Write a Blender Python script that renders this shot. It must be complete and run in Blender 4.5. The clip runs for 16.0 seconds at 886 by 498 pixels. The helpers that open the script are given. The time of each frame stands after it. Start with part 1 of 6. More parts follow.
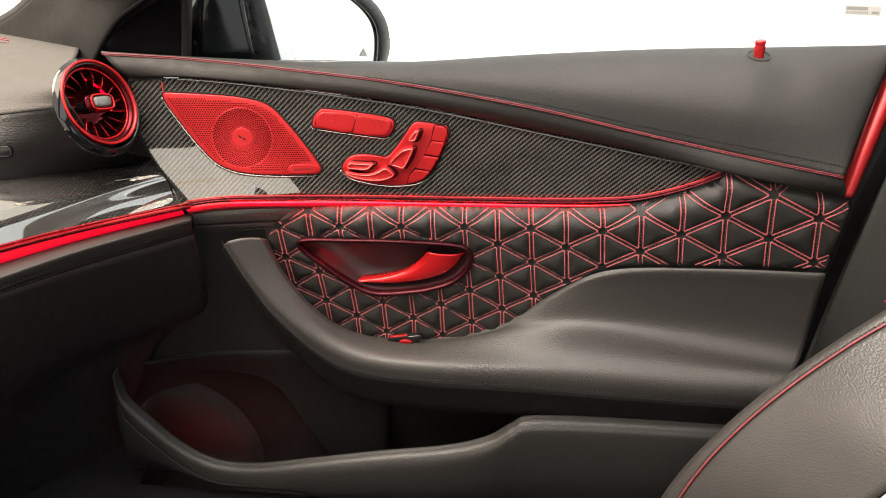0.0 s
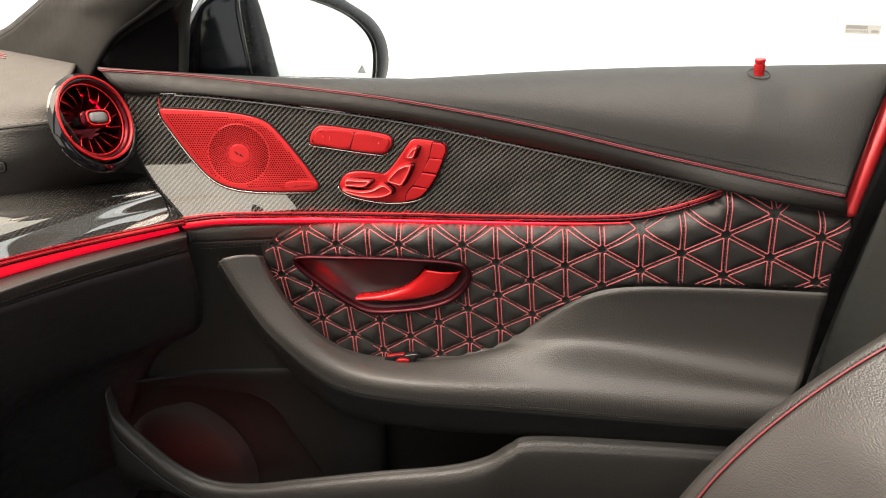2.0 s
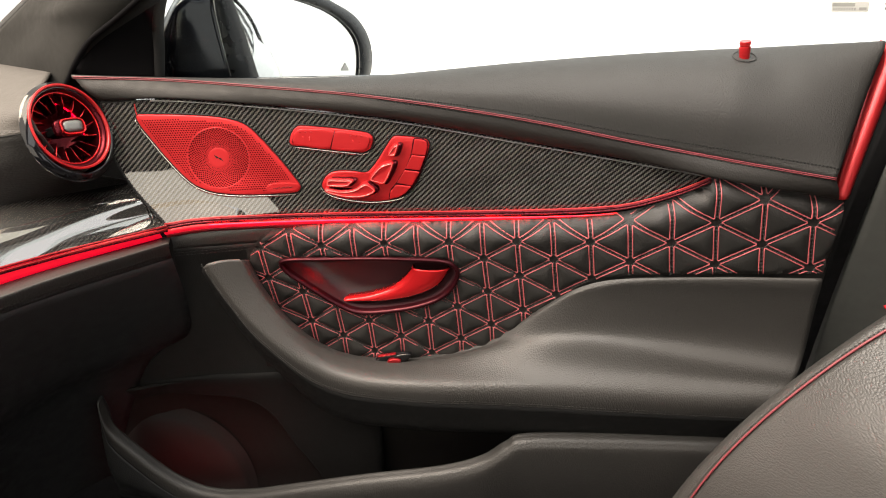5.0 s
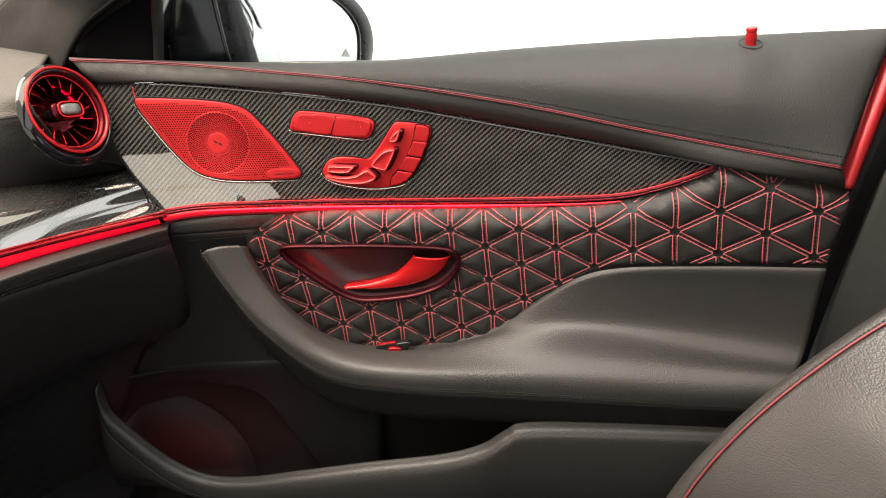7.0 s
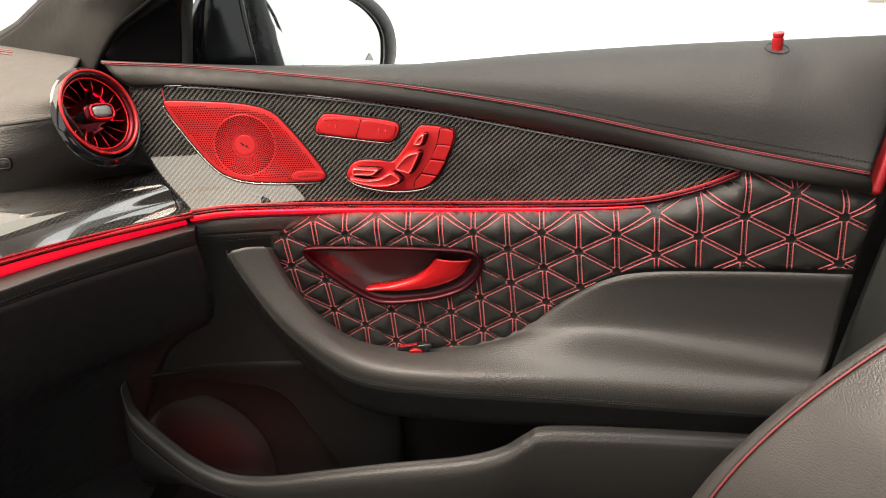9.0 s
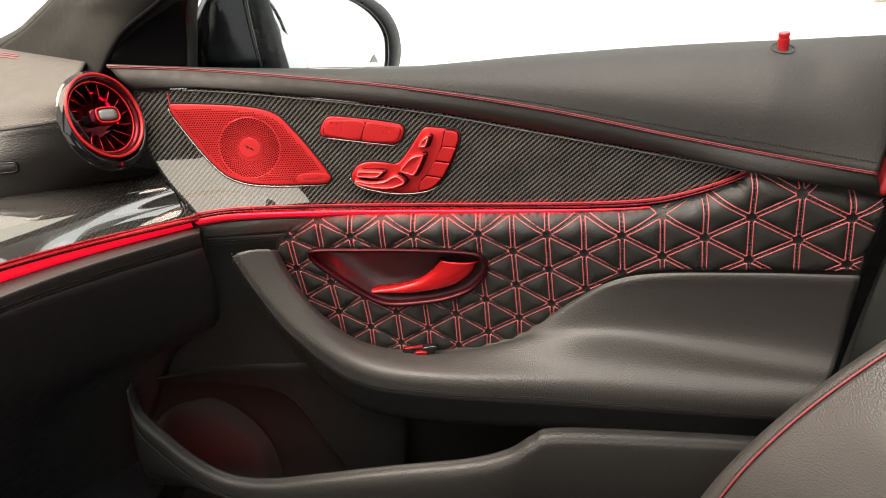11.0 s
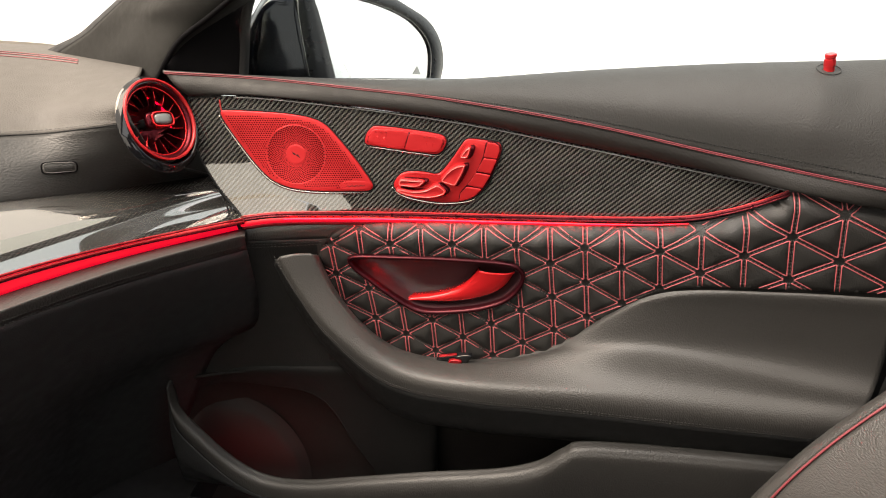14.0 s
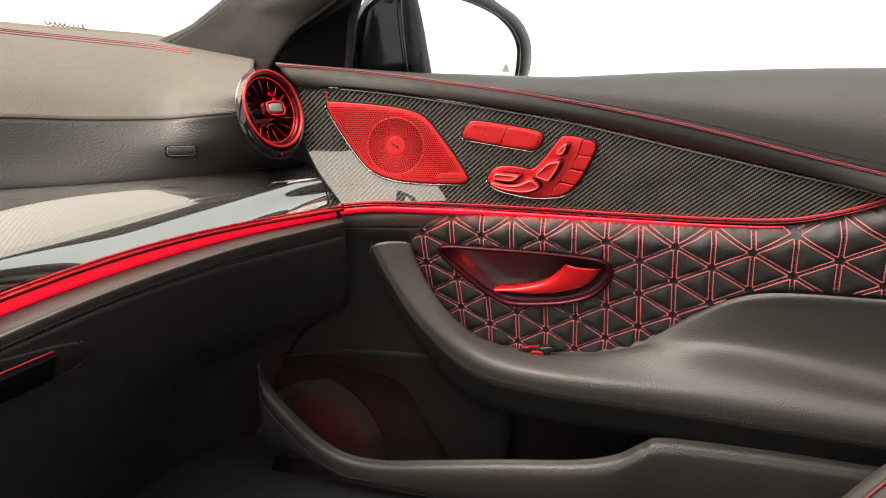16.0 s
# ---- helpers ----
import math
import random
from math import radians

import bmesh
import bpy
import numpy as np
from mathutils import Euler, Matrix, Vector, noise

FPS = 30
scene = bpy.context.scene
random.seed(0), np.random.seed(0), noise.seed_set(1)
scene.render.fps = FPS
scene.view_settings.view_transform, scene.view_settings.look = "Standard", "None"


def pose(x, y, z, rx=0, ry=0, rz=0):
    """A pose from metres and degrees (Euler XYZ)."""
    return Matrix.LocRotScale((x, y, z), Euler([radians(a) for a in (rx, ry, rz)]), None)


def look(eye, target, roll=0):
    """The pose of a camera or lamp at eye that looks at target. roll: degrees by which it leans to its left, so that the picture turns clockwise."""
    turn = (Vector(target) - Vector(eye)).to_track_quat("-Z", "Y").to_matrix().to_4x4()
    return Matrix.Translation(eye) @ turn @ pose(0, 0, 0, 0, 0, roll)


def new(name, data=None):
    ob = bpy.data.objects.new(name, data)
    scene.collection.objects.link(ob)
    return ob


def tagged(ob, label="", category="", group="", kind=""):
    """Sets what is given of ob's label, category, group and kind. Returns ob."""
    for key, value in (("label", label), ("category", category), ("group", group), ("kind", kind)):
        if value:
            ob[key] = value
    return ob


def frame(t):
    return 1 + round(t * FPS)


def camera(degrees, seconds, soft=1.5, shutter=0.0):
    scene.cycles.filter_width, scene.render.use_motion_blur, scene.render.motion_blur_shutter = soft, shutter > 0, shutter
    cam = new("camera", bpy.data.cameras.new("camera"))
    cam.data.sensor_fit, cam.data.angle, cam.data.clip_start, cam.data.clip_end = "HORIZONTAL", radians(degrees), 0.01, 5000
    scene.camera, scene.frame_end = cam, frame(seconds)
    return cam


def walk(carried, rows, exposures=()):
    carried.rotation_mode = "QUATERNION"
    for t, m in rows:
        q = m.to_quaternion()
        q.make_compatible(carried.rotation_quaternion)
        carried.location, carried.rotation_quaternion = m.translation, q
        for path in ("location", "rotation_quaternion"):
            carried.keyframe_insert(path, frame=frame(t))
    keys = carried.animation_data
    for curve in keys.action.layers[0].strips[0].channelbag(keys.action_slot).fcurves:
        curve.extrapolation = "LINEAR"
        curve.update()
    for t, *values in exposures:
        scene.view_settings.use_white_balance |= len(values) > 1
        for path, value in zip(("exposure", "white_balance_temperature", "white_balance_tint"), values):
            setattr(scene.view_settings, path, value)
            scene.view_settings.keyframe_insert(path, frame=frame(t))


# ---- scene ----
cam = camera(67.0, 16.0, soft=1.1)
PATH = [
    (0, (0.003, 0.035, 1.193), (-0.085, 1.759, 0.182), 1.4),
    (0.5, (0.03, 0.059, 1.192), (-0.054, 1.799, 0.21), 1.0),
    (1, (0.031, 0.051, 1.197), (-0.05, 1.8, 0.231), 0.8),
    (1.5, (0.024, 0.049, 1.198), (-0.061, 1.8, 0.234), 1.1),
    (2, (0.005, 0.046, 1.19), (-0.084, 1.793, 0.221), 1.6),
    (2.5, (0.02, 0.049, 1.187), (-0.082, 1.792, 0.211), 0.8),
    (3, (0.028, 0.054, 1.191), (-0.074, 1.796, 0.213), -0.2),
    (3.5, (0.039, 0.053, 1.196), (-0.072, 1.799, 0.226), -0.8),
    (4, (0.025, 0.046, 1.192), (-0.098, 1.791, 0.222), -1.1),
    (4.2, (0.028, 0.049, 1.196), (-0.098, 1.794, 0.227), -1.1),
    (6.3, (0.039, 0.076, 1.169), (-0.04, 1.795, 0.152), 0.1),
    (6.5, (0.036, 0.072, 1.176), (-0.045, 1.792, 0.159), 0.1),
    (7, (0.032, 0.068, 1.177), (-0.074, 1.794, 0.172), -0.3),
    (7.5, (0.026, 0.065, 1.177), (-0.095, 1.794, 0.178), -0.4),
    (8, (0.026, 0.063, 1.177), (-0.105, 1.797, 0.188), -0.5),
    (8.5, (0.022, 0.062, 1.179), (-0.118, 1.794, 0.188), -0.5),
    (9, (0.019, 0.062, 1.179), (-0.129, 1.79, 0.183), -0.5),
    (11.5, (0.021, 0.064, 1.18), (-0.148, 1.792, 0.187), -1.0),
    (12, (0.024, 0.062, 1.18), (-0.154, 1.789, 0.188), -0.9),
    (12.5, (0.014, 0.057, 1.176), (-0.181, 1.783, 0.185), -0.7),
    (13, (0.007, 0.054, 1.18), (-0.206, 1.778, 0.189), -0.5),
    (13.5, (0.004, 0.048, 1.18), (-0.229, 1.783, 0.212), -0.3),
    (14, (0.002, 0.047, 1.184), (-0.24, 1.784, 0.222), -0.3),
    (14.5, (-0.01, 0.038, 1.181), (-0.288, 1.773, 0.226), -0.2),
    (15, (-0.049, 0.008, 1.19), (-0.368, 1.73, 0.223), -0.1),
    (15.5, (-0.052, 0.004, 1.19), (-0.42, 1.716, 0.223), -0.2),
    (16, (-0.067, 0.001, 1.191), (-0.435, 1.713, 0.224), -0.0),
]
walk(cam, [(t, look(eye, target, roll)) for t, eye, target, roll in PATH])

# surfaces begin
STRIP_X = (-0.445, -0.39, -0.31, -0.18, 0.0, 0.15, 0.23, 0.277, 0.317, 0.356)
STRIP_Z = (0.720, 0.7265, 0.7287, 0.7317, 0.7373, 0.7482, 0.7592, 0.7734, 0.7914, 0.8133)


def strip_line(x):
    """Height of the light strip along the door."""
    if x <= STRIP_X[0]:
        return STRIP_Z[0]
    for a, b, c, d in zip(STRIP_X, STRIP_X[1:], STRIP_Z, STRIP_Z[1:]):
        if x <= b:
            return c + (d - c) * (x - a) / (b - a)
    return STRIP_Z[-1]


def carbon_y(x, z):
    """Face of the carbon trim, which flares into the cabin above the strip."""
    flare = 0.030 / (1 + math.exp((x + 0.30) / 0.03))
    over = max(0.0, z - strip_line(x))
    return 0.992 - 0.20 * (x + 0.10) ** 2 + 0.10 * (z - 0.8) - flare * math.exp(-over / 0.045)


def quilt_y(x, z):
    return 0.958 - 0.09 * (math.sqrt(x * x + 0.01) + x) / 2
# surfaces end


# ---- world and light ----
def make_world(strength):
    world = bpy.data.worlds.new("white_studio")
    scene.world = world
    world.use_nodes = True
    bg = world.node_tree.nodes["Background"]
    bg.inputs["Color"].default_value = (1.0, 0.975, 0.945, 1)
    bg.inputs["Strength"].default_value = strength


make_world(2.8)


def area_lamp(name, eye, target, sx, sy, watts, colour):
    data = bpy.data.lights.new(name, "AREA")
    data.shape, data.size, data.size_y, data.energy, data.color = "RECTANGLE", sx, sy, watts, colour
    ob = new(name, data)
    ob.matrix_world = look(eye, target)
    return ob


# unseen warm area lamps, added above the roof and windscreen to brighten the cabin
area_lamp("added_roof_light", (0.30, 0.65, 3.4), (0.1, 0.75, 0.8), 2.0, 1.8, 135, (1.0, 0.945, 0.87))
area_lamp("added_front_light", (-1.9, 0.3, 3.7), (-0.8, 0.5, 0.9), 2.6, 2.8, 740, (1.0, 0.87, 0.745))
# dim red ambient lamp in the footwell
area_lamp("footwell_lamp", (-0.95, 0.30, 0.45), (-0.80, 0.35, 0.15), 0.15, 0.05, 0.25, (1.0, 0.03, 0.04))
# the door pocket's own small red ambient lamp, under the armrest
area_lamp("pocket_lamp", (-0.475, 0.897, 0.200), (-0.47, 0.99, 0.205), 0.20, 0.05, 0.085, (1.0, 0.03, 0.04))


# ---- materials ----
def material(name, colour, rough=0.5, metal=0.0, vary=0.25, grain=60.0, relief=0.0, relief_scale=400.0, coat=0.0,
             sheen=0.0, wrinkle=0.0, spec=0.5, rough_vary=0.1, stretch=(1, 1, 1)):
    mat = bpy.data.materials.new(name)
    mat.use_nodes = True
    nt = mat.node_tree
    b = nt.nodes["Principled BSDF"]
    b.inputs["Roughness"].default_value = rough
    b.inputs["Metallic"].default_value = metal
    b.inputs["Specular IOR Level"].default_value = spec
    b.inputs["Coat Weight"].default_value = coat
    b.inputs["Coat Roughness"].default_value = 0.03
    b.inputs["Sheen Weight"].default_value = sheen
    tc = nt.nodes.new("ShaderNodeTexCoord")
    n1 = nt.nodes.new("ShaderNodeTexNoise")
    n1.inputs["Scale"].default_value = grain
    n1.inputs["Detail"].default_value = 6
    nt.links.new(tc.outputs["Object"], n1.inputs["Vector"])
    n2 = nt.nodes.new("ShaderNodeTexNoise")
    n2.inputs["Scale"].default_value = grain * 0.09
    n2.inputs["Detail"].default_value = 3
    nt.links.new(tc.outputs["Object"], n2.inputs["Vector"])
    add = nt.nodes.new("ShaderNodeMath")
    add.operation = "ADD"
    nt.links.new(n1.outputs["Fac"], add.inputs[0])
    nt.links.new(n2.outputs["Fac"], add.inputs[1])
    ramp = nt.nodes.new("ShaderNodeMapRange")
    ramp.inputs["From Min"].default_value, ramp.inputs["From Max"].default_value = 0.6, 1.4
    ramp.inputs["To Min"].default_value, ramp.inputs["To Max"].default_value = 1 - vary, 1 + vary
    nt.links.new(add.outputs[0], ramp.inputs["Value"])
    mul = nt.nodes.new("ShaderNodeVectorMath")
    mul.operation = "SCALE"
    mul.inputs[0].default_value = colour
    nt.links.new(ramp.outputs[0], mul.inputs["Scale"])
    nt.links.new(mul.outputs[0], b.inputs["Base Color"])
    rr = nt.nodes.new("ShaderNodeMapRange")
    rr.inputs["From Min"].default_value, rr.inputs["From Max"].default_value = 0.3, 0.7
    rr.inputs["To Min"].default_value, rr.inputs["To Max"].default_value = max(0, rough - rough_vary), min(1, rough + rough_vary)
    nt.links.new(n1.outputs["Fac"], rr.inputs["Value"])
    nt.links.new(rr.outputs[0], b.inputs["Roughness"])
    if relief:
        # pebbled grain: stretched cells with soft creases between them
        warp = nt.nodes.new("ShaderNodeTexNoise")
        warp.inputs["Scale"].default_value = relief_scale * 0.35
        pull = nt.nodes.new("ShaderNodeVectorMath")
        pull.operation = "MULTIPLY"
        pull.inputs[1].default_value = stretch
        nt.links.new(tc.outputs["Object"], pull.inputs[0])
        nt.links.new(pull.outputs[0], warp.inputs["Vector"])
        mixv = nt.nodes.new("ShaderNodeVectorMath")
        mixv.operation = "MULTIPLY_ADD"
        mixv.inputs[1].default_value = (0.4 / relief_scale,) * 3
        nt.links.new(warp.outputs["Color"], mixv.inputs[0])
        nt.links.new(pull.outputs[0], mixv.inputs[2])
        cells = nt.nodes.new("ShaderNodeTexVoronoi")
        cells.feature = "SMOOTH_F1"
        cells.inputs["Scale"].default_value = relief_scale
        cells.inputs["Smoothness"].default_value = 0.3
        nt.links.new(mixv.outputs[0], cells.inputs["Vector"])
        bump = nt.nodes.new("ShaderNodeBump")
        bump.invert = True
        bump.inputs["Strength"].default_value = relief
        bump.inputs["Distance"].default_value = 0.002
        # the grain is pressed deeper in some places than in others
        depth = nt.nodes.new("ShaderNodeMapRange")
        depth.inputs["From Min"].default_value, depth.inputs["From Max"].default_value = 0.35, 0.65
        depth.inputs["To Min"].default_value, depth.inputs["To Max"].default_value = relief * 0.55, relief * 1.25
        nt.links.new(n2.outputs["Fac"], depth.inputs["Value"])
        nt.links.new(depth.outputs[0], bump.inputs["Strength"])
        nt.links.new(cells.outputs["Distance"], bump.inputs["Height"])
        last = bump
        if wrinkle:
            wn = nt.nodes.new("ShaderNodeTexNoise")
            wn.inputs["Scale"].default_value = 45
            wn.inputs["Detail"].default_value = 4
            wn.inputs["Distortion"].default_value = 1.5
            nt.links.new(tc.outputs["Object"], wn.inputs["Vector"])
            b2 = nt.nodes.new("ShaderNodeBump")
            b2.inputs["Strength"].default_value = wrinkle
            b2.inputs["Distance"].default_value = 0.004
            nt.links.new(wn.outputs["Fac"], b2.inputs["Height"])
            nt.links.new(bump.outputs[0], b2.inputs["Normal"])
            last = b2
        nt.links.new(last.outputs[0], b.inputs["Normal"])
    return mat


def carbon_material(name, tow=0.0020, ior=2.2, fibre=1.0):
    mat = bpy.data.materials.new(name)
    mat.use_nodes = True
    nt = mat.node_tree
    b = nt.nodes["Principled BSDF"]

    def math_node(op, a, c=None):
        n = nt.nodes.new("ShaderNodeMath")
        n.operation = op
        for i, v in enumerate((a, c)):
            if v is None:
                continue
            if isinstance(v, (int, float)):
                n.inputs[i].default_value = v
            else:
                nt.links.new(v, n.inputs[i])
        return n.outputs[0]
    uv = nt.nodes.new("ShaderNodeUVMap")
    uv.uv_map = "UVMap"
    sep = nt.nodes.new("ShaderNodeSeparateXYZ")
    nt.links.new(uv.outputs[0], sep.inputs[0])
    u = math_node("DIVIDE", sep.outputs[0], tow)
    v = math_node("DIVIDE", sep.outputs[1], tow)
    fu, fv = math_node("FLOOR", u), math_node("FLOOR", v)
    m = math_node("FRACT", math_node("DIVIDE", math_node("SUBTRACT", fu, fv), 4.0))
    over = math_node("LESS_THAN", m, 0.5)
    # rounding across each tow: u for the warp, v for the weft
    cu = math_node("ABSOLUTE", math_node("SUBTRACT", math_node("FRACT", u), 0.5))
    cv = math_node("ABSOLUTE", math_node("SUBTRACT", math_node("FRACT", v), 0.5))
    mixh = nt.nodes.new("ShaderNodeMix")
    nt.links.new(over, mixh.inputs["Factor"])
    nt.links.new(cv, mixh.inputs["A"])
    nt.links.new(cu, mixh.inputs["B"])
    # pale and dark tows: their difference in sheen is put into the colour
    col = nt.nodes.new("ShaderNodeMix")
    col.data_type = "RGBA"
    col.inputs["A"].default_value = (0.011, 0.0105, 0.010, 1)
    col.inputs["B"].default_value = (0.094 * fibre, 0.088 * fibre, 0.079 * fibre, 1)
    nt.links.new(over, col.inputs["Factor"])
    noise_n = nt.nodes.new("ShaderNodeTexNoise")
    noise_n.inputs["Scale"].default_value = 25
    tc = nt.nodes.new("ShaderNodeTexCoord")
    nt.links.new(tc.outputs["Object"], noise_n.inputs["Vector"])
    mr = nt.nodes.new("ShaderNodeMapRange")
    mr.inputs["To Min"].default_value, mr.inputs["To Max"].default_value = 0.6, 1.4
    nt.links.new(noise_n.outputs["Fac"], mr.inputs["Value"])
    sc = nt.nodes.new("ShaderNodeVectorMath")
    sc.operation = "SCALE"
    nt.links.new(col.outputs["Result"], sc.inputs[0])
    # shade painted into the colour where the tows dive under one another
    along = nt.nodes.new("ShaderNodeMix")
    nt.links.new(over, along.inputs["Factor"])
    nt.links.new(cu, along.inputs["A"])
    nt.links.new(cv, along.inputs["B"])
    groove_shade = math_node("SUBTRACT", 1.15, math_node("ADD", math_node("MULTIPLY", mixh.outputs["Result"], 1.1), math_node("MULTIPLY", along.outputs["Result"], 0.9)))
    nt.links.new(math_node("MULTIPLY", mr.outputs[0], groove_shade), sc.inputs["Scale"])
    nt.links.new(sc.outputs[0], b.inputs["Base Color"])
    bump = nt.nodes.new("ShaderNodeBump")
    bump.invert = True
    bump.inputs["Strength"].default_value = 0.5
    bump.inputs["Distance"].default_value = 0.001
    nt.links.new(mixh.outputs["Result"], bump.inputs["Height"])
    nt.links.new(bump.outputs[0], b.inputs["Normal"])
    b.inputs["Roughness"].default_value = 0.38
    b.inputs["Specular IOR Level"].default_value = 0.1
    b.inputs["Metallic"].default_value = 0.0
    b.inputs["Coat Weight"].default_value = 1.0
    b.inputs["Coat IOR"].default_value = ior
    b.inputs["Coat Roughness"].default_value = 0.02
    return mat


def glow_material(name, colour, strength):
    mat = bpy.data.materials.new(name)
    mat.use_nodes = True
    b = mat.node_tree.nodes["Principled BSDF"]
    b.inputs["Base Color"].default_value = (0.5, 0.01, 0.01, 1)
    b.inputs["Emission Color"].default_value = (*colour, 1)
    b.inputs["Emission Strength"].default_value = strength
    return mat


def glass_material(name, tint):
    mat = bpy.data.materials.new(name)
    mat.use_nodes = True
    nt = mat.node_tree
    out = nt.nodes["Material Output"]
    nt.nodes.remove(nt.nodes["Principled BSDF"])
    clear = nt.nodes.new("ShaderNodeBsdfTransparent")
    clear.inputs["Color"].default_value = tint
    gloss = nt.nodes.new("ShaderNodeBsdfGlossy")
    gloss.inputs["Roughness"].default_value = 0.02
    fres = nt.nodes.new("ShaderNodeFresnel")
    fres.inputs["IOR"].default_value = 1.3
    mix = nt.nodes.new("ShaderNodeMixShader")
    nt.links.new(fres.outputs[0], mix.inputs[0])
    nt.links.new(clear.outputs[0], mix.inputs[1])
    nt.links.new(gloss.outputs[0], mix.inputs[2])
    nt.links.new(mix.outputs[0], out.inputs["Surface"])
    return mat


LEATHER = material("black_leather", (0.0250, 0.0235, 0.0218), 0.52, vary=0.05, spec=0.4, relief=0.32, relief_scale=500, stretch=(1, 1, 0.6), rough_vary=0.04)
# darker copy of the black leather: the roll's shade is in its colour
ROLL_SHADED = material("shaded_roll_leather", (0.011, 0.010, 0.009), 0.58, vary=0.1, relief=0.13, relief_scale=420, wrinkle=0.02, spec=0.22)
POCKET_LEATHER = material("door_pocket_leather", (0.0190, 0.0180, 0.0168), 0.5, vary=0.05, relief=0.24, relief_scale=400, stretch=(1, 1, 0.6), spec=0.4, rough_vary=0.04)
# darker copy of the leather: shade on the dashboard front put into colour
DASH_SHADED = material("shaded_dash_leather", (0.0112, 0.0105, 0.0097), 0.54, vary=0.06, relief=0.30, relief_scale=390, spec=0.3, stretch=(0.65, 0.65, 1.25), rough_vary=0.04)
PIPE_RED = material("dull_red_piping", (0.14, 0.020, 0.026), 0.55, vary=0.15, grain=900)
GLOVE_BLACK = material("lower_dash_black", (0.0145, 0.0148, 0.0156), 0.6, vary=0.12, relief=0.2, relief_scale=500, spec=0.26)
# tan tint puts the warm light on the dashboard top into the colour
LEATHER_WARM = material("warm_tinted_fine_leather", (0.0205, 0.0168, 0.0130), 0.72, vary=0.04, relief=0.22, relief_scale=430, wrinkle=0.0, rough_vary=0.04)
LEATHER_ROUGH = material("coarse_black_leather", (0.0188, 0.0180, 0.0169), 0.60, vary=0.06, spec=0.28, relief=0.30, relief_scale=520, stretch=(1, 1, 0.45), rough_vary=0.04)
SEAT_LEATHER = material("seat_leather", (0.025, 0.0232, 0.0212), 0.5, vary=0.06, relief=0.34, relief_scale=520, wrinkle=0.05, stretch=(0.6, 0.6, 1.2), rough_vary=0.04)
QUILT_LEATHER = material("quilted_black_leather", (0.0130, 0.0122, 0.0114), 0.52, vary=0.1, relief=0.2, relief_scale=480, wrinkle=0.12, spec=0.24)
SOFT_BLACK = material("soft_black_plastic", (0.010, 0.010, 0.010), 0.6, vary=0.15, relief=0.15, relief_scale=900, spec=0.12)
POCKET_PLASTIC = material("pocket_plastic", (0.0120, 0.0108, 0.0104), 0.75, vary=0.2, relief=0.1, relief_scale=900, spec=0.1)
SPEAKER_GREY = material("grey_speaker_cover", (0.021, 0.0180, 0.0176), 0.8, vary=0.15, relief=0.1, relief_scale=1400, spec=0.1)
SUEDE = material("grey_suede", (0.0070, 0.0066, 0.0056), 0.95, vary=0.18, grain=90, relief=0.1, relief_scale=1500, spec=0.2)
PILLAR_GREY = material("grey_pillar_plastic", (0.028, 0.029, 0.0255), 0.75, vary=0.12, relief=0.1, relief_scale=1200)
GLOSS_BLACK = material("gloss_black", (0.005, 0.005, 0.006), 0.06, vary=0.1, spec=0.5, rough_vary=0.02)
PAINT = material("dark_paint", (0.006, 0.008, 0.012), 0.12, vary=0.1, coat=0.8, rough_vary=0.04)
PAINT_DULL = material("dark_mirror_plastic", (0.0022, 0.0027, 0.0042), 0.14, vary=0.1, spec=0.32, rough_vary=0.03)
SHELL_PAINT = material("mirror_shell_plastic", (0.0026, 0.0031, 0.0042), 0.32, vary=0.1, spec=0.3)
RUBBER = material("black_rubber", (0.0055, 0.0053, 0.0054), 0.7, vary=0.15, spec=0.2)
RED_SATIN = material("red_satin_metal", (0.42, 0.014, 0.017), 0.34, metal=0.5, vary=0.04, rough_vary=0.02)
RED_GLOSS = material("red_gloss_metal", (0.58, 0.015, 0.018), 0.25, metal=0.55, vary=0.03, rough_vary=0.02)
RED_MID = material("deep_red_metal", (0.22, 0.007, 0.010), 0.28, metal=0.55, vary=0.05, rough_vary=0.03)
RED_CAP = material("dark_red_satin", (0.30, 0.012, 0.014), 0.36, metal=0.5, vary=0.05, rough_vary=0.02)
RED_GLINT = material("pale_red_highlight", (0.70, 0.14, 0.13), 0.3, metal=0.4, vary=0.05, rough_vary=0.03)
RED_DARK = material("dark_red_metal", (0.065, 0.004, 0.008), 0.30, metal=0.85, vary=0.1, rough_vary=0.05)
BEZEL_RED = material("deep_maroon_metal", (0.034, 0.003, 0.006), 0.36, metal=0.75, vary=0.1, rough_vary=0.04)
CUP_DARK = material("dark_maroon_plastic", (0.026, 0.010, 0.012), 0.35, vary=0.15, rough_vary=0.05)
RED_THREAD = material("red_thread", (0.35, 0.072, 0.078), 0.6, vary=0.15, grain=900)
SEAM_THREAD = material("brown_black_thread", (0.030, 0.024, 0.023), 0.7, vary=0.2, grain=900)
BLACK_THREAD = material("black_thread", (0.022, 0.020, 0.019), 0.7, vary=0.2, grain=900)
GREY_THREAD = material("grey_thread", (0.014, 0.0132, 0.0124), 0.7, vary=0.2, grain=900)
DOOR_BLACK = material("matt_black_door_lining", (0.0120, 0.0122, 0.0120), 0.62, vary=0.1, relief=0.15, relief_scale=420, spec=0.2)
SAIL_BLACK = material("matt_black_sail", (0.0026, 0.0024, 0.0027), 0.8, vary=0.1, spec=0.03)
LEDGE_RED = material("red_glow_ledge", (0.30, 0.012, 0.020), 0.5, vary=0.05)
PALE_MARK = material("pale_grey_mark", (0.22, 0.22, 0.215), 0.5, vary=0.05)
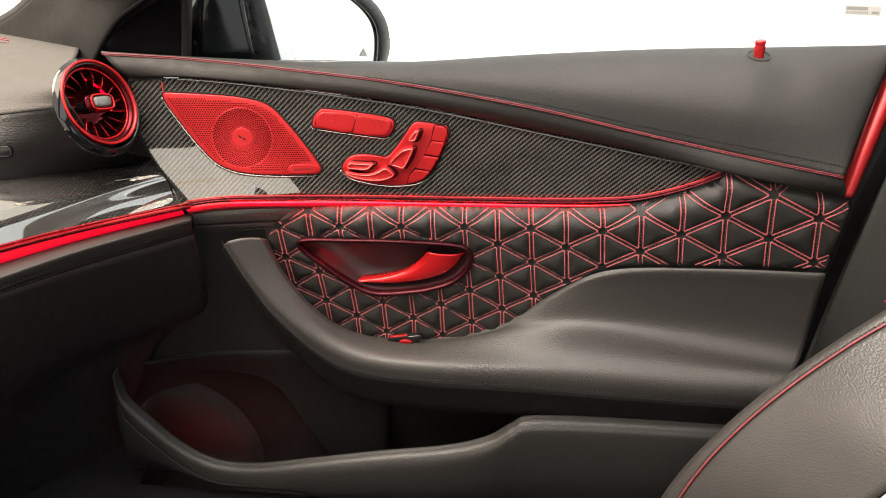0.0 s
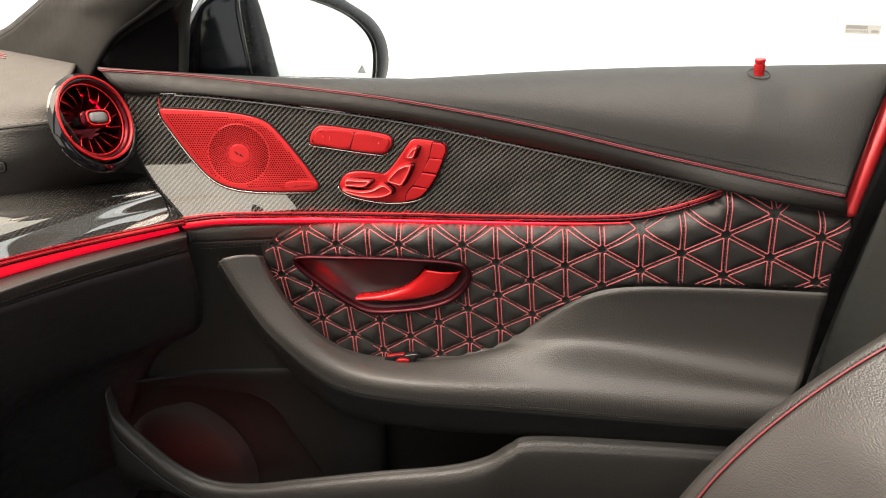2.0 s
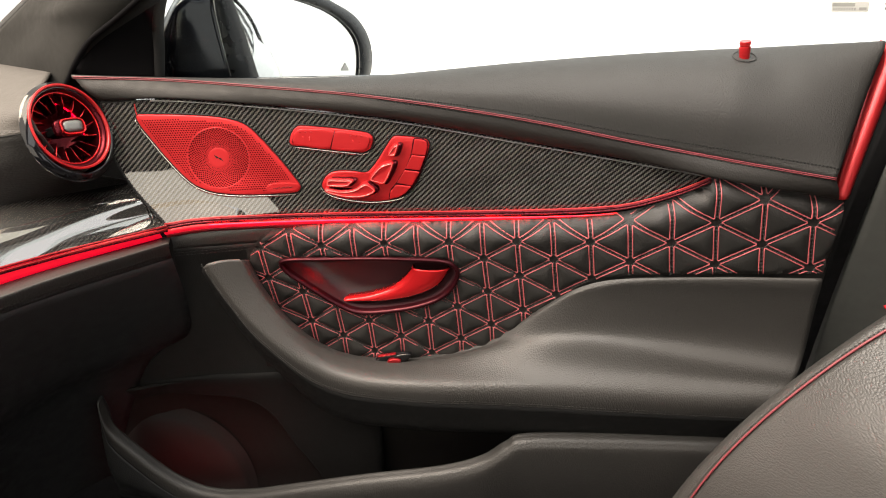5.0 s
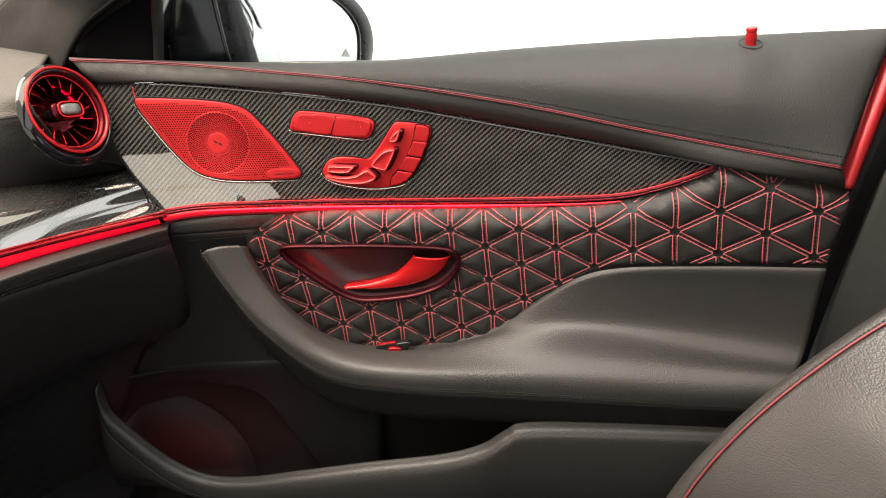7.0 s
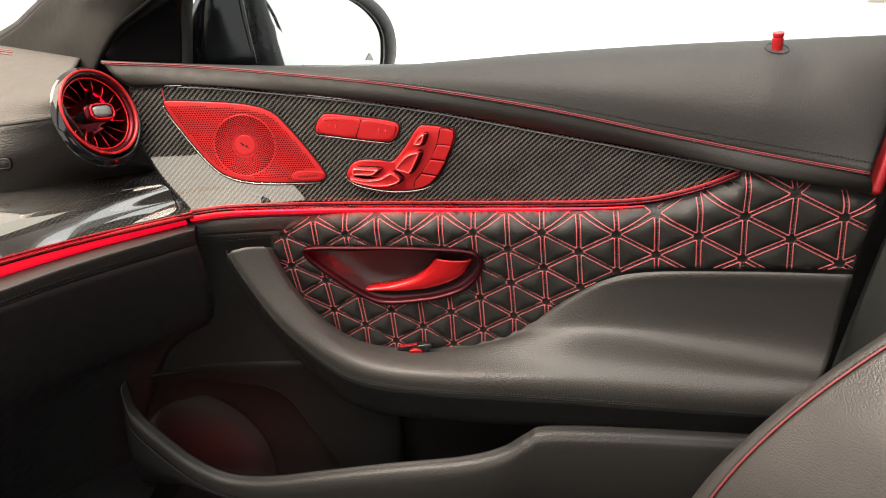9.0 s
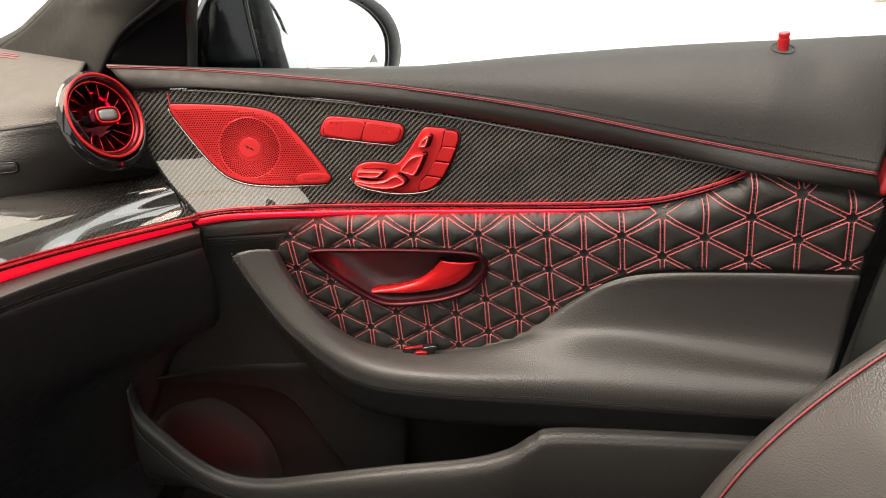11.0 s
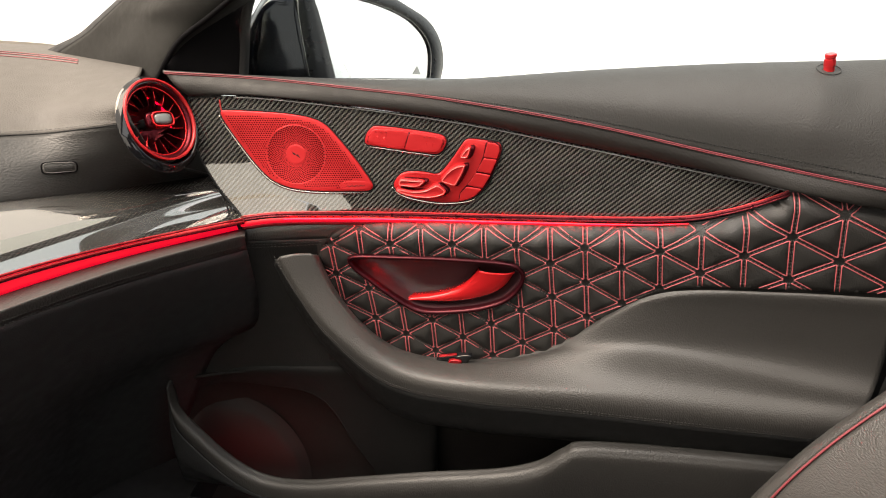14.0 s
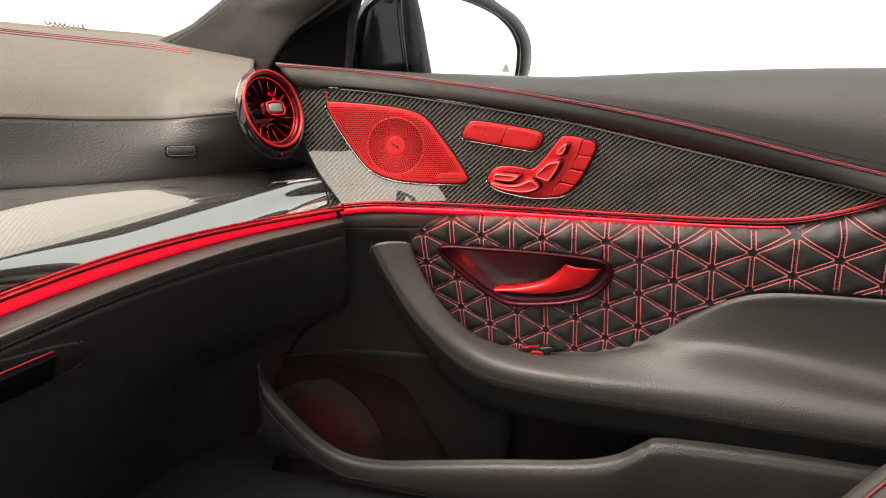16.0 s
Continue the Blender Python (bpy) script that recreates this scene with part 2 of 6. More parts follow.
HOLE = material("perforation_shade", (0.010, 0.001, 0.001), 0.9, vary=0.1, spec=0.05)
RIM_GLINT = material("rim_glint_chrome", (0.42, 0.40, 0.37), 0.18, metal=1.0, vary=0.05, rough_vary=0.05)
GREY_GLOSS = material("grey_gloss", (0.10, 0.10, 0.097), 0.2, vary=0.05, rough_vary=0.05)
CARBON = carbon_material("carbon_fibre", fibre=1.0)
DASH_CARBON = carbon_material("dash_carbon_fibre", 0.0020, 2.7, 0.50)
MIRROR = material("mirror_silver", (0.56, 0.57, 0.57), 0.02, metal=1.0, vary=0.01, rough_vary=0.01)
GLASS = glass_material("window_glass", (0.84, 0.89, 0.87, 1))
# warm tint added so that light and reflections through the windscreen turn beige
SCREEN_GLASS = glass_material("windscreen_glass", (0.98, 0.89, 0.77, 1))
WARM_TINT_GLASS = glass_material("warm_tint_glass", (0.94, 0.87, 0.75, 1))
GLOW = glow_material("red_ambient_light", (1.0, 0.002, 0.030), 0.75)
GLOW_CORE = glow_material("red_light_core", (1.0, 0.0, 0.0012), 165.0)
VENT_GLOW = glow_material("vent_light", (1.0, 0.0, 0.012), 9.0)
STICKER = material("sticker_grey", (0.60, 0.60, 0.57), 0.5, vary=0.1)
STICKER_INK = material("sticker_ink", (0.32, 0.32, 0.30), 0.6, vary=0.1)
STUDIO_FLOOR = material("studio_floor", (0.80, 0.77, 0.73), 0.35, vary=0.05, grain=4)
HEADLINER = material("headliner", (0.10, 0.095, 0.09), 0.95, vary=0.1, grain=300)
CARPET = material("black_carpet", (0.012, 0.012, 0.013), 0.95, vary=0.3, grain=500, spec=0.05)


# ---- shape helpers ----
def catmull(pts, n):
    """n points along a smooth curve through pts, evenly by control point."""
    p = np.array(pts, float)
    k = len(p)
    if k == 2:
        s = np.linspace(0, 1, n)[:, None]
        return p[0] * (1 - s) + p[1] * s
    q = np.vstack([2 * p[0] - p[1], p, 2 * p[-1] - p[-2]])
    out = []
    for s in np.linspace(0, k - 1, n):
        i = min(int(s), k - 2)
        t = s - i
        a, b, c, d = q[i], q[i + 1], q[i + 2], q[i + 3]
        out.append(0.5 * (2 * b + (c - a) * t + (2 * a - 5 * b + 4 * c - d) * t * t + (3 * b - a - 3 * c + d) * t ** 3))
    return np.array(out)


def even(pts, n):
    """n points evenly spaced along a polyline."""
    p = np.array(pts, float)
    s = np.concatenate([[0], np.cumsum(np.linalg.norm(np.diff(p, axis=0), axis=1))])
    return np.stack([np.interp(np.linspace(0, s[-1], n), s, p[:, i]) for i in range(p.shape[1])], 1)


def smooth_path(pts, n):
    return even(catmull(pts, n * 4), n)


def loft_grid(rows, nu, nv):
    rows = np.array([catmull(r, nu) for r in rows])
    return np.stack([catmull(rows[:, i], nv) for i in range(nu)], 1)


def link(name, me, mat, parent=None, label="", smooth=True):
    if mat:
        me.materials.append(mat)
    if smooth:
        me.polygons.foreach_set("use_smooth", [True] * len(me.polygons))
    ob = new(name, me)
    ob.parent = parent
    if label:
        tagged(ob, label)
    return ob


def raw(name, verts, faces, mat, parent=None, label="", smooth=True, uv=None):
    me = bpy.data.meshes.new(name)
    me.from_pydata([tuple(map(float, v)) for v in verts], [], faces)
    if uv is not None:
        lay = me.uv_layers.new(name="UVMap")
        idx = np.zeros(len(me.loops), int)
        me.loops.foreach_get("vertex_index", idx)
        lay.data.foreach_set("uv", np.array(uv, float)[idx].ravel())
    me.update()
    return link(name, me, mat, parent, label, smooth)


def sheet(name, grid, mat, parent=None, label="", thick=0.004, face=(0, -1, 0), uv=None, skip=None, crisp=False):
    """A curved sheet of real thickness from a grid of points; its front looks to face."""
    nv, nu = grid.shape[:2]
    v = grid.reshape(-1, 3)
    n = np.cross(grid[:-1, 1:] - grid[:-1, :-1], grid[1:, :-1] - grid[:-1, :-1]).reshape(-1, 3).sum(0)
    flip = np.dot(n, face) < 0
    faces = []
    for j in range(nv - 1):
        for i in range(nu - 1):
            a = j * nu + i
            f = (a, a + 1, a + nu + 1, a + nu)
            if skip and any(skip(v[q]) for q in f):
                continue
            faces.append(f[::-1] if flip else f)
    if uv is None:
        du = np.concatenate([np.zeros((nv, 1)), np.cumsum(np.linalg.norm(np.diff(grid, axis=1), axis=2), axis=1)], 1)
        dv = np.concatenate([np.zeros((1, nu)), np.cumsum(np.linalg.norm(np.diff(grid, axis=0), axis=2), axis=0)], 0)
        uv = np.stack([du, dv], 2).reshape(-1, 2)
    ob = raw(name, v, faces, mat, parent, label, uv=uv)
    if crisp:
        # the rim stays a sharp edge, so that it doesn't bend the gloss of the face
        used = {}
        for p in ob.data.polygons:
            for k in p.edge_keys:
                used[k] = used.get(k, 0) + 1
        for e in ob.data.edges:
            e.use_edge_sharp = used[tuple(sorted(e.vertices))] == 1
    if thick:
        m = ob.modifiers.new("thickness", "SOLIDIFY")
        m.thickness, m.offset = thick, -1
    return ob


def sweep(path, r, sides=8, closed=False, flat=1.0, up=(0, 1, 0)):
    """Vertices and faces of a round bead along a path."""
    p = np.array(path, float)
    n = len(p)
    t = (np.roll(p, -1, 0) - np.roll(p, 1, 0)) if closed else np.gradient(p, axis=0)
    t /= np.linalg.norm(t, axis=1)[:, None] + 1e-12
    a = np.cross(t, up)
    a /= np.linalg.norm(a, axis=1)[:, None] + 1e-12
    b = np.cross(t, a)
    ang = np.linspace(0, 2 * np.pi, sides, endpoint=False)
    rr = np.broadcast_to(np.array(r, float), (n,))
    v = (p[:, None] + a[:, None] * (np.cos(ang)[None, :, None] * rr[:, None, None]) +
         b[:, None] * (np.sin(ang)[None, :, None] * rr[:, None, None] * flat)).reshape(-1, 3)
    faces = []
    for i in range(n if closed else n - 1):
        j = (i + 1) % n
        for k in range(sides):
            l = (k + 1) % sides
            faces.append((i * sides + k, i * sides + l, j * sides + l, j * sides + k))
    if not closed:
        faces.append(tuple(range(sides))[::-1])
        faces.append(tuple(range((n - 1) * sides, n * sides)))
    return v, faces


def bead(name, path, r, mat, parent=None, label="", sides=8, closed=False, flat=1.0, up=(0, 1, 0)):
    v, f = sweep(path, r, sides, closed, flat, up)
    return raw(name, v, f, mat, parent, label)


def join_raw(pieces):
    verts, faces = [], []
    for v, f in pieces:
        o = len(verts)
        verts.extend(map(tuple, v))
        faces.extend(tuple(i + o for i in g) for g in f)
    return verts, faces


def dashes(name, path, mat, parent, length=0.004, gap=0.002, r=0.0006, label=""):
    """A row of single stitches along a path, as one mesh."""
    p = np.array(path, float)
    total = np.linalg.norm(np.diff(p, axis=0), axis=1).sum()
    n = max(2, int(total / (length + gap)))
    q = even(p, n * 3 + 1)
    pieces = [sweep([q[3 * i], (q[3 * i] + q[3 * i + 2]) / 2, q[3 * i + 2]], [r * 0.5, r, r * 0.5], 5) for i in range(n)]
    v, f = join_raw(pieces)
    return tagged(raw(name, v, f, mat, parent, label), kind="stuff")


def inset_loop(loop, d):
    """A closed (x, z) loop moved inwards by d."""
    p = np.array(loop, float)
    t = np.roll(p, -1, 0) - np.roll(p, 1, 0)
    t /= np.linalg.norm(t, axis=1)[:, None] + 1e-12
    area = 0.5 * np.sum(p[:, 0] * np.roll(p[:, 1], -1) - np.roll(p[:, 0], -1) * p[:, 1])
    nrm = np.stack([-t[:, 1], t[:, 0]], 1) * (1 if area > 0 else -1)
    return p + nrm * d


def loop_of(pts, n):
    """A smooth closed (x, z) loop through places (x, y, z)."""
    p = [(a[0], a[2]) for a in pts]
    k = len(p)
    c = catmull(p[-3:] + p + p[:3], (k + 5) * 12 + 1)[3 * 12:(k + 3) * 12 + 1]
    return even(c, n + 1)[:-1]


def plate(name, loop, y_of, height, mat, parent=None, label="", edge=0.0015, sink=0.003, dome=0.0):
    """A raised plate with rounded edges on the surface y_of(x, z), outlined by an (x, z) loop."""
    loop = np.array(loop)
    n = len(loop)
    mid = loop.mean(0)
    rings = [(loop, sink)]
    for a in (0, 30, 60, 90):
        a = radians(a)
        rings.append((inset_loop(loop, edge * (1 - math.cos(a))), -height + edge * (1 - math.sin(a))))
    base = inset_loop(loop, edge * 1.2)
    for s in (0.8, 0.55, 0.3, 0.1):
        rings.append((mid + (base - mid) * s, -height - dome * (1 - s * s)))
    v, f = [], []
    for ring, dy in rings:
        v += [(x, y_of(x, z) + dy, z) for x, z in ring]
    for j in range(len(rings) - 1):
        for i in range(n):
            k = (i + 1) % n
            f.append((j * n + i, j * n + k, (j + 1) * n + k, (j + 1) * n + i))
    f.append(tuple(range((len(rings) - 1) * n, len(rings) * n)))
    ob = raw(name, v, f, mat, parent, label)
    fix_normals(ob)
    return ob


def fix_normals(ob):
    bm = bmesh.new()
    bm.from_mesh(ob.data)
    bmesh.ops.recalc_face_normals(bm, faces=bm.faces)
    bm.to_mesh(ob.data)
    bm.free()


def thing(name, label, category, at=(0, 0, 0), group="", kind=""):
    ob = new(name)
    ob.empty_display_size = 0.05
    ob.location = at
    return tagged(ob, label, category, group, kind)


def box(name, lo, hi, mat, parent=None, label="", bevel=0.004, seg=2):
    bm = bmesh.new()
    bmesh.ops.create_cube(bm, size=1)
    for v in bm.verts:
        v.co = Vector([lo[i] + (v.co[i] + 0.5) * (hi[i] - lo[i]) for i in range(3)])
    if bevel:
        bmesh.ops.bevel(bm, geom=list(bm.edges), offset=bevel, segments=seg, affect="EDGES")
    me = bpy.data.meshes.new(name)
    bm.to_mesh(me)
    bm.free()
    return link(name, me, mat, parent, label, smooth=False)


# ---- the door ----
door = thing("car_door", "black leather car door panel with red quilting and carbon trim", "car door")

STRIP = [(-0.4368, 0.9338, 0.7282), (-0.3842, 0.9424, 0.7343), (-0.3099, 0.9575, 0.7328), (-0.1824, 0.9799, 0.7285), (-0.0053, 0.9806, 0.7340), (0.1494, 0.9711, 0.7450), (0.2314, 0.9626, 0.7561), (0.2782, 0.9574, 0.7704), (0.3191, 0.9527, 0.7886), (0.3580, 0.9481, 0.8106)]
strip_path = smooth_path(STRIP, 120)


def strip_z(x):
    return float(np.interp(x, strip_path[:, 0], strip_path[:, 2]))


# upper trim: belt edge, piping line and lower edge, front to rear
BELT = [(-0.5419, 0.9750, 0.9417), (-0.4290, 1.0200, 0.9255), (-0.2929, 1.0500, 0.9167), (-0.1287, 1.0600, 0.9198), (0.0771, 1.0650, 0.9379), (0.2575, 1.0550, 0.9541), (0.4274, 1.0400, 0.9667), (0.5660, 1.0000, 0.9829)]
PIPE = [(-0.5357, 0.9650, 0.9412), (-0.4174, 0.9950, 0.9299), (-0.2780, 1.0000, 0.9190), (-0.1204, 0.9980, 0.9061), (0.0767, 0.9830, 0.8826), (0.2519, 0.9600, 0.8552), (0.3866, 0.9320, 0.8390), (0.5015, 0.9020, 0.8291)]
HEM = [(-0.5051, 0.9655, 0.9074), (-0.4147, 0.9775, 0.9083), (-0.2539, 0.9914, 0.8930), (-0.0883, 0.9944, 0.8742), (0.0780, 0.9865, 0.8488), (0.2398, 0.9638, 0.8287), (0.3806, 0.9222, 0.8145), (0.5159, 0.9091, 0.7968)]
belt, pipe, hem = (catmull(c, 80) for c in (BELT, PIPE, HEM))
back = belt + np.array([0, 0.03, -0.012])
wide = np.linalg.norm(belt - pipe, axis=1)[:, None] * np.clip((79 - np.arange(80)) / 14.0, 0, 1)[:, None] ** 0.6
mid_a = belt * 0.72 + pipe * 0.28 + np.array([0, -0.16, 0.125]) * wide
mid_b = belt * 0.35 + pipe * 0.65 + np.array([0, -0.175, 0.115]) * wide
roll_c = pipe * 0.5 + hem * 0.5 + np.array([0, -0.12, 0.0]) * np.linalg.norm(pipe - hem, axis=1)[:, None]
upper = loft_grid([back, belt, mid_a, mid_b, pipe], 160, 40)
# the leather is drawn in below the lock pin
dent = np.exp(-(((upper - np.array([0.428, 1.018, 0.936])) / np.array([0.028, 0.05, 0.020])) ** 2).sum(2))
upper += dent[:, :, None] * np.array([0, 0.007, -0.005])
sheet("upper_trim", upper, LEATHER_ROUGH, door, "coarse-grained black leather upper door trim")
lower = loft_grid([pipe + np.array([0, 0.001, -0.0005]), roll_c, hem, hem + np.array([0, 0.012, 0.0])], 80, 16)
sheet("trim_roll", lower, ROLL_SHADED, door, "smooth black leather roll under the piping")
for dz in (0.0011, -0.0011):
    bead("piping", even(pipe + np.array([0, -0.0006, dz]), 140), 0.0008, PIPE_RED, door, "dull red leather piping")
dashes("stitching", even(upper[-3][62:] + np.array([0, -0.0005, 0.0003]), 200), SOFT_BLACK, door, 0.0028, 0.0018, 0.0009)
dashes("stitching", even(lower[1][34:] + np.array([0, -0.0005, 0.0]), 140), SOFT_BLACK, door, 0.0028, 0.0018, 0.0009)

# carbon panel
TOP = [(-0.5075, 0.9688, 0.9047), (-0.4172, 0.9819, 0.9053), (-0.2555, 0.9960, 0.8898), (-0.0891, 0.9991, 0.8709), (0.0782, 0.9902, 0.8457), (0.2416, 0.9711, 0.8240), (0.3125, 0.9596, 0.8164), (0.3589, 0.9509, 0.8102)]
LEFT = [(-0.4379, 0.9360, 0.7270), (-0.4809, 0.9517, 0.7752), (-0.5055, 0.9600, 0.8330), (-0.5075, 0.9688, 0.9047)]
low = even(catmull(STRIP, 200), 90)
top = even(catmull(TOP, 200), 90)
rows = np.stack([low * (1 - s) + top * s for s in np.linspace(0, 1, 24)])
left = even(catmull(LEFT, 60), 24)
for j in range(24):
    w = np.clip(1 - np.arange(90) / 18.0, 0, 1)[:, None]
    rows[j] += (left[j] - rows[j][0]) * w
rows[:, :, 1] = [[carbon_y(x, z) for x, y, z in r] for r in rows]
sheet("carbon_trim", rows, CARBON, door, "glossy twill carbon fibre door trim", 0.003, uv=rows.reshape(-1, 3)[:, [0, 2]], crisp=True)
corner = np.vstack([left, top[1:6] + (left[-1] - top[0])])
bead("trim_gap", even(corner + np.array([0, -0.0010, 0]), 60), 0.0015, SOFT_BLACK, door, "dark gap round the carbon trim", 6)
bead("trim_edge", even([(x, carbon_y(x, z) - 0.0024, z - 0.0018) for x, y, z in top[7:]], 200), 0.0009, GREY_GLOSS, door, "thin bright edge of the carbon trim", 6)

# ambient strip: red metal bead over a glowing light guide
bead("trim_bead", strip_path + np.array([0, -0.004, 0.0020]), 0.0012, RED_CAP, door, "red anodised metal bead", 8)
bead("trim_bead", strip_path + np.array([0, -0.0100, -0.0018]), 0.0014, RED_DARK, door, "red anodised metal bead", 8)
bead("bead_gap", strip_path + np.array([0, -0.0065, 0.0002]), 0.0020, RED_DARK, door, "dark red gap between the beads", 6)
guide = strip_path[strip_path[:, 0] < 0.235] + np.array([0, -0.0125, -0.0060])
core = guide[guide[:, 0] > -0.37]
bead("light_guide", core, np.interp(core[:, 0], [-0.12, 0.235], [0.0007, 0.0001]), GLOW_CORE, door, "glowing red ambient light guide", 6)

# the lit band of the guide, wide over the front of the door and fading to a line
# over the quilt it stands for the red glow cast on the pads
tall = np.interp(guide[:, 0], [-0.44, -0.15, 0.02, 0.13, 0.19, 0.235], [0.0075, 0.0065, 0.0060, 0.0026, 0.0010, 0.0001])[:, None]
band = [guide + np.array([0, 0.0018, 0]) + tall * np.array([[0, 0, 0.16]]), guide + np.array([0, 0.0010, -0.0004]) - tall * np.array([[0, -0.15, 0.5]]), guide + np.array([0, 0.0012, -0.0006]) - tall * np.array([[0, -0.45, 1.0]])]
sheet("light_band", np.stack(band), GLOW, door, "glowing red face of the light guide, and the glow on the pads", 0.001)
# red ledge: the glow on the leather below, put into its colour
ledge = guide[:, 0] < -0.20
sheet("light_ledge", np.stack([band[2][ledge] + np.array([0, 0.0006, 0.0004]), band[2][ledge] + np.array([0, 0.004, -0.007])]), LEDGE_RED, door, "ledge under the light guide, coloured red for the glow on it", 0.001)

# inner skin of the door that carries the padded parts
SKIN = [[(-0.4508, 0.9580, 0.7022), (-0.3427, 0.9660, 0.7130), (-0.2542, 0.9740, 0.7164)],
        [(-0.4393, 0.9450, 0.6883), (-0.3581, 0.9500, 0.6962), (-0.2541, 0.9660, 0.7005)],
        [(-0.4550, 0.9550, 0.6243), (-0.3765, 0.9650, 0.6199), (-0.2657, 0.9720, 0.6181)],
        [(-0.4849, 0.9650, 0.5021), (-0.3998, 0.9720, 0.4994), (-0.2608, 0.9750, 0.5014)],
        [(-0.6360, 0.9620, 0.3496), (-0.4924, 0.9700, 0.3859), (-0.2917, 0.9720, 0.4047)]]
skin = loft_grid(SKIN, 30, 40)
sheet("front_roll", skin[:13], LEATHER, door, "black leather roll at the front of the door", 0.004)
sheet("front_panel", skin[12:], DOOR_BLACK, door, "matt black lower front of the door", 0.004)
for dy in (0, 8):
    seam = catmull([(-0.4422, 0.9475, 0.6704), (-0.3807, 0.9520, 0.6752), (-0.3195, 0.9570, 0.6808)], 40) + np.array([0, -0.001, -dy * 0.0006])
    dashes("stitching", seam, GREY_THREAD, door, r=0.0005)

# ---- quilted panel ----
QX = (0.04603, 0.41251, 0.01513, 0.03515, 0.00507, 0.00198, 0.01883, 0.00647, -0.00325, -0.00373)
QZ = (0.64083, 0.0161, -0.11899, -0.00451, -0.01839, -0.00373, -0.00014, -0.00979, -0.0025, -0.00195)


def lattice(c, k):
    c, k = (c + 6) / 8, (k - 3) / 4
    t = (1, c, k, c * c, c * k, k * k, c ** 3, c * c * k, c * k * k, k ** 3)
    return np.array([sum(a * b for a, b in zip(QX, t)), sum(a * b for a, b in zip(QZ, t))])


def quilt_top(x):
    if x < strip_path[-1, 0] - 0.004:
        return strip_z(x) - 0.009
    return float(np.interp(x, hem[:, 0], hem[:, 2])) - 0.001


def quilt_roll(x, z):
    """Face of the padding, rolled back towards the strip at its top."""
    return quilt_y(x, z) + 0.022 * max(0.0, 1 - (quilt_top(x) - z) / 0.027) ** 2


HANDLE = loop_of([(-0.2784, 0.9572, 0.6556), (-0.2566, 0.9572, 0.6614), (-0.2018, 0.9569, 0.6637), (-0.1384, 0.9565, 0.6663), (-0.0756, 0.9558, 0.6670), (-0.0222, 0.9544, 0.6658), (-0.0019, 0.9536, 0.6575), (0.0052, 0.9533, 0.6402), (-0.0039, 0.9537, 0.6143), (-0.0269, 0.9546, 0.5903), (-0.0653, 0.9556, 0.5731), (-0.1077, 0.9562, 0.5636), (-0.1456, 0.9566, 0.5589), (-0.1718, 0.9568, 0.5626), (-0.2024, 0.9569, 0.5797), (-0.2440, 0.9571, 0.6116), (-0.2733, 0.9572, 0.6378)], 90)
HANDLE_IN = inset_loop(HANDLE, 0.003)
QLEFT = [(-0.2500, 0.9571, 0.7301), (-0.2772, 0.9572, 0.7118), (-0.3056, 0.9573, 0.6891), (-0.3271, 0.9573, 0.6556), (-0.3275, 0.9573, 0.6040), (-0.2926, 0.9573, 0.5254)]
QREAR = [(0.5299, 0.9099, 0.8018), (0.5279, 0.9101, 0.7671), (0.5266, 0.9102, 0.7127), (0.5252, 0.9103, 0.6551)]
E1 = [(-0.3269, 0.9520, 0.6577), (-0.3115, 0.9550, 0.6059), (-0.2719, 0.9570, 0.5356), (-0.2003, 0.9570, 0.4757), (-0.0834, 0.9570, 0.4673), (0.0514, 0.9540, 0.5076), (0.1388, 0.9350, 0.5938), (0.2184, 0.9160, 0.6520), (0.3686, 0.9000, 0.6726), (0.5125, 0.8820, 0.6844)]
e1_line = catmull(E1, 120)
qleft, qrear = catmull(QLEFT, 30), catmull(QREAR, 20)


def inside(loop, x, z):
    a, b = loop, np.roll(loop, -1, 0)
    hit = ((a[:, 1] > z) != (b[:, 1] > z)) & (x < (b[:, 0] - a[:, 0]) * (z - a[:, 1]) / (b[:, 1] - a[:, 1] + 1e-12) + a[:, 0])
    return bool(hit.sum() % 2)


def keep_in(x, z):
    """The place moved into the quilted area, and whether it had to move."""
    ox, oz = x, z
    x = max(x, float(np.interp(-z, -qleft[:, 2], qleft[:, 0])))
    x = min(x, float(np.interp(-z, -qrear[:, 2], qrear[:, 0])))
    z = min(z, quilt_top(x))
    z = max(z, float(np.interp(x, e1_line[:, 0], e1_line[:, 2])) - 0.006)
    if inside(HANDLE, x, z):
        d = np.hypot(HANDLE[:, 0] - x, HANDLE[:, 1] - z)
        x, z = HANDLE[d.argmin()]
    return x, z, abs(x - ox) + abs(z - oz) > 1e-6


quilt = None


def pad_height(d):
    s = min(1.0, d / 0.017)
    return 0.0058 * (1 - (1 - s) ** 2)


def largest(faces):
    """The largest connected group of faces."""
    groups = []
    for g in faces:
        near = [h for h in groups if h[0] & set(g)]
        for h in near:
            groups.remove(h)
        groups.append((set(g).union(*(h[0] for h in near)), [g] + [q for h in near for q in h[1]]))
    return max(groups, key=lambda h: len(h[1]))[1]


def edge_distance(p, tri):
    out = 1.0
    for i in range(3):
        a, b = tri[i], tri[(i + 1) % 3]
        e = (b - a) / np.linalg.norm(b - a)
        out = min(out, abs(e[0] * (p[1] - a[1]) - e[1] * (p[0] - a[0])))
    return out


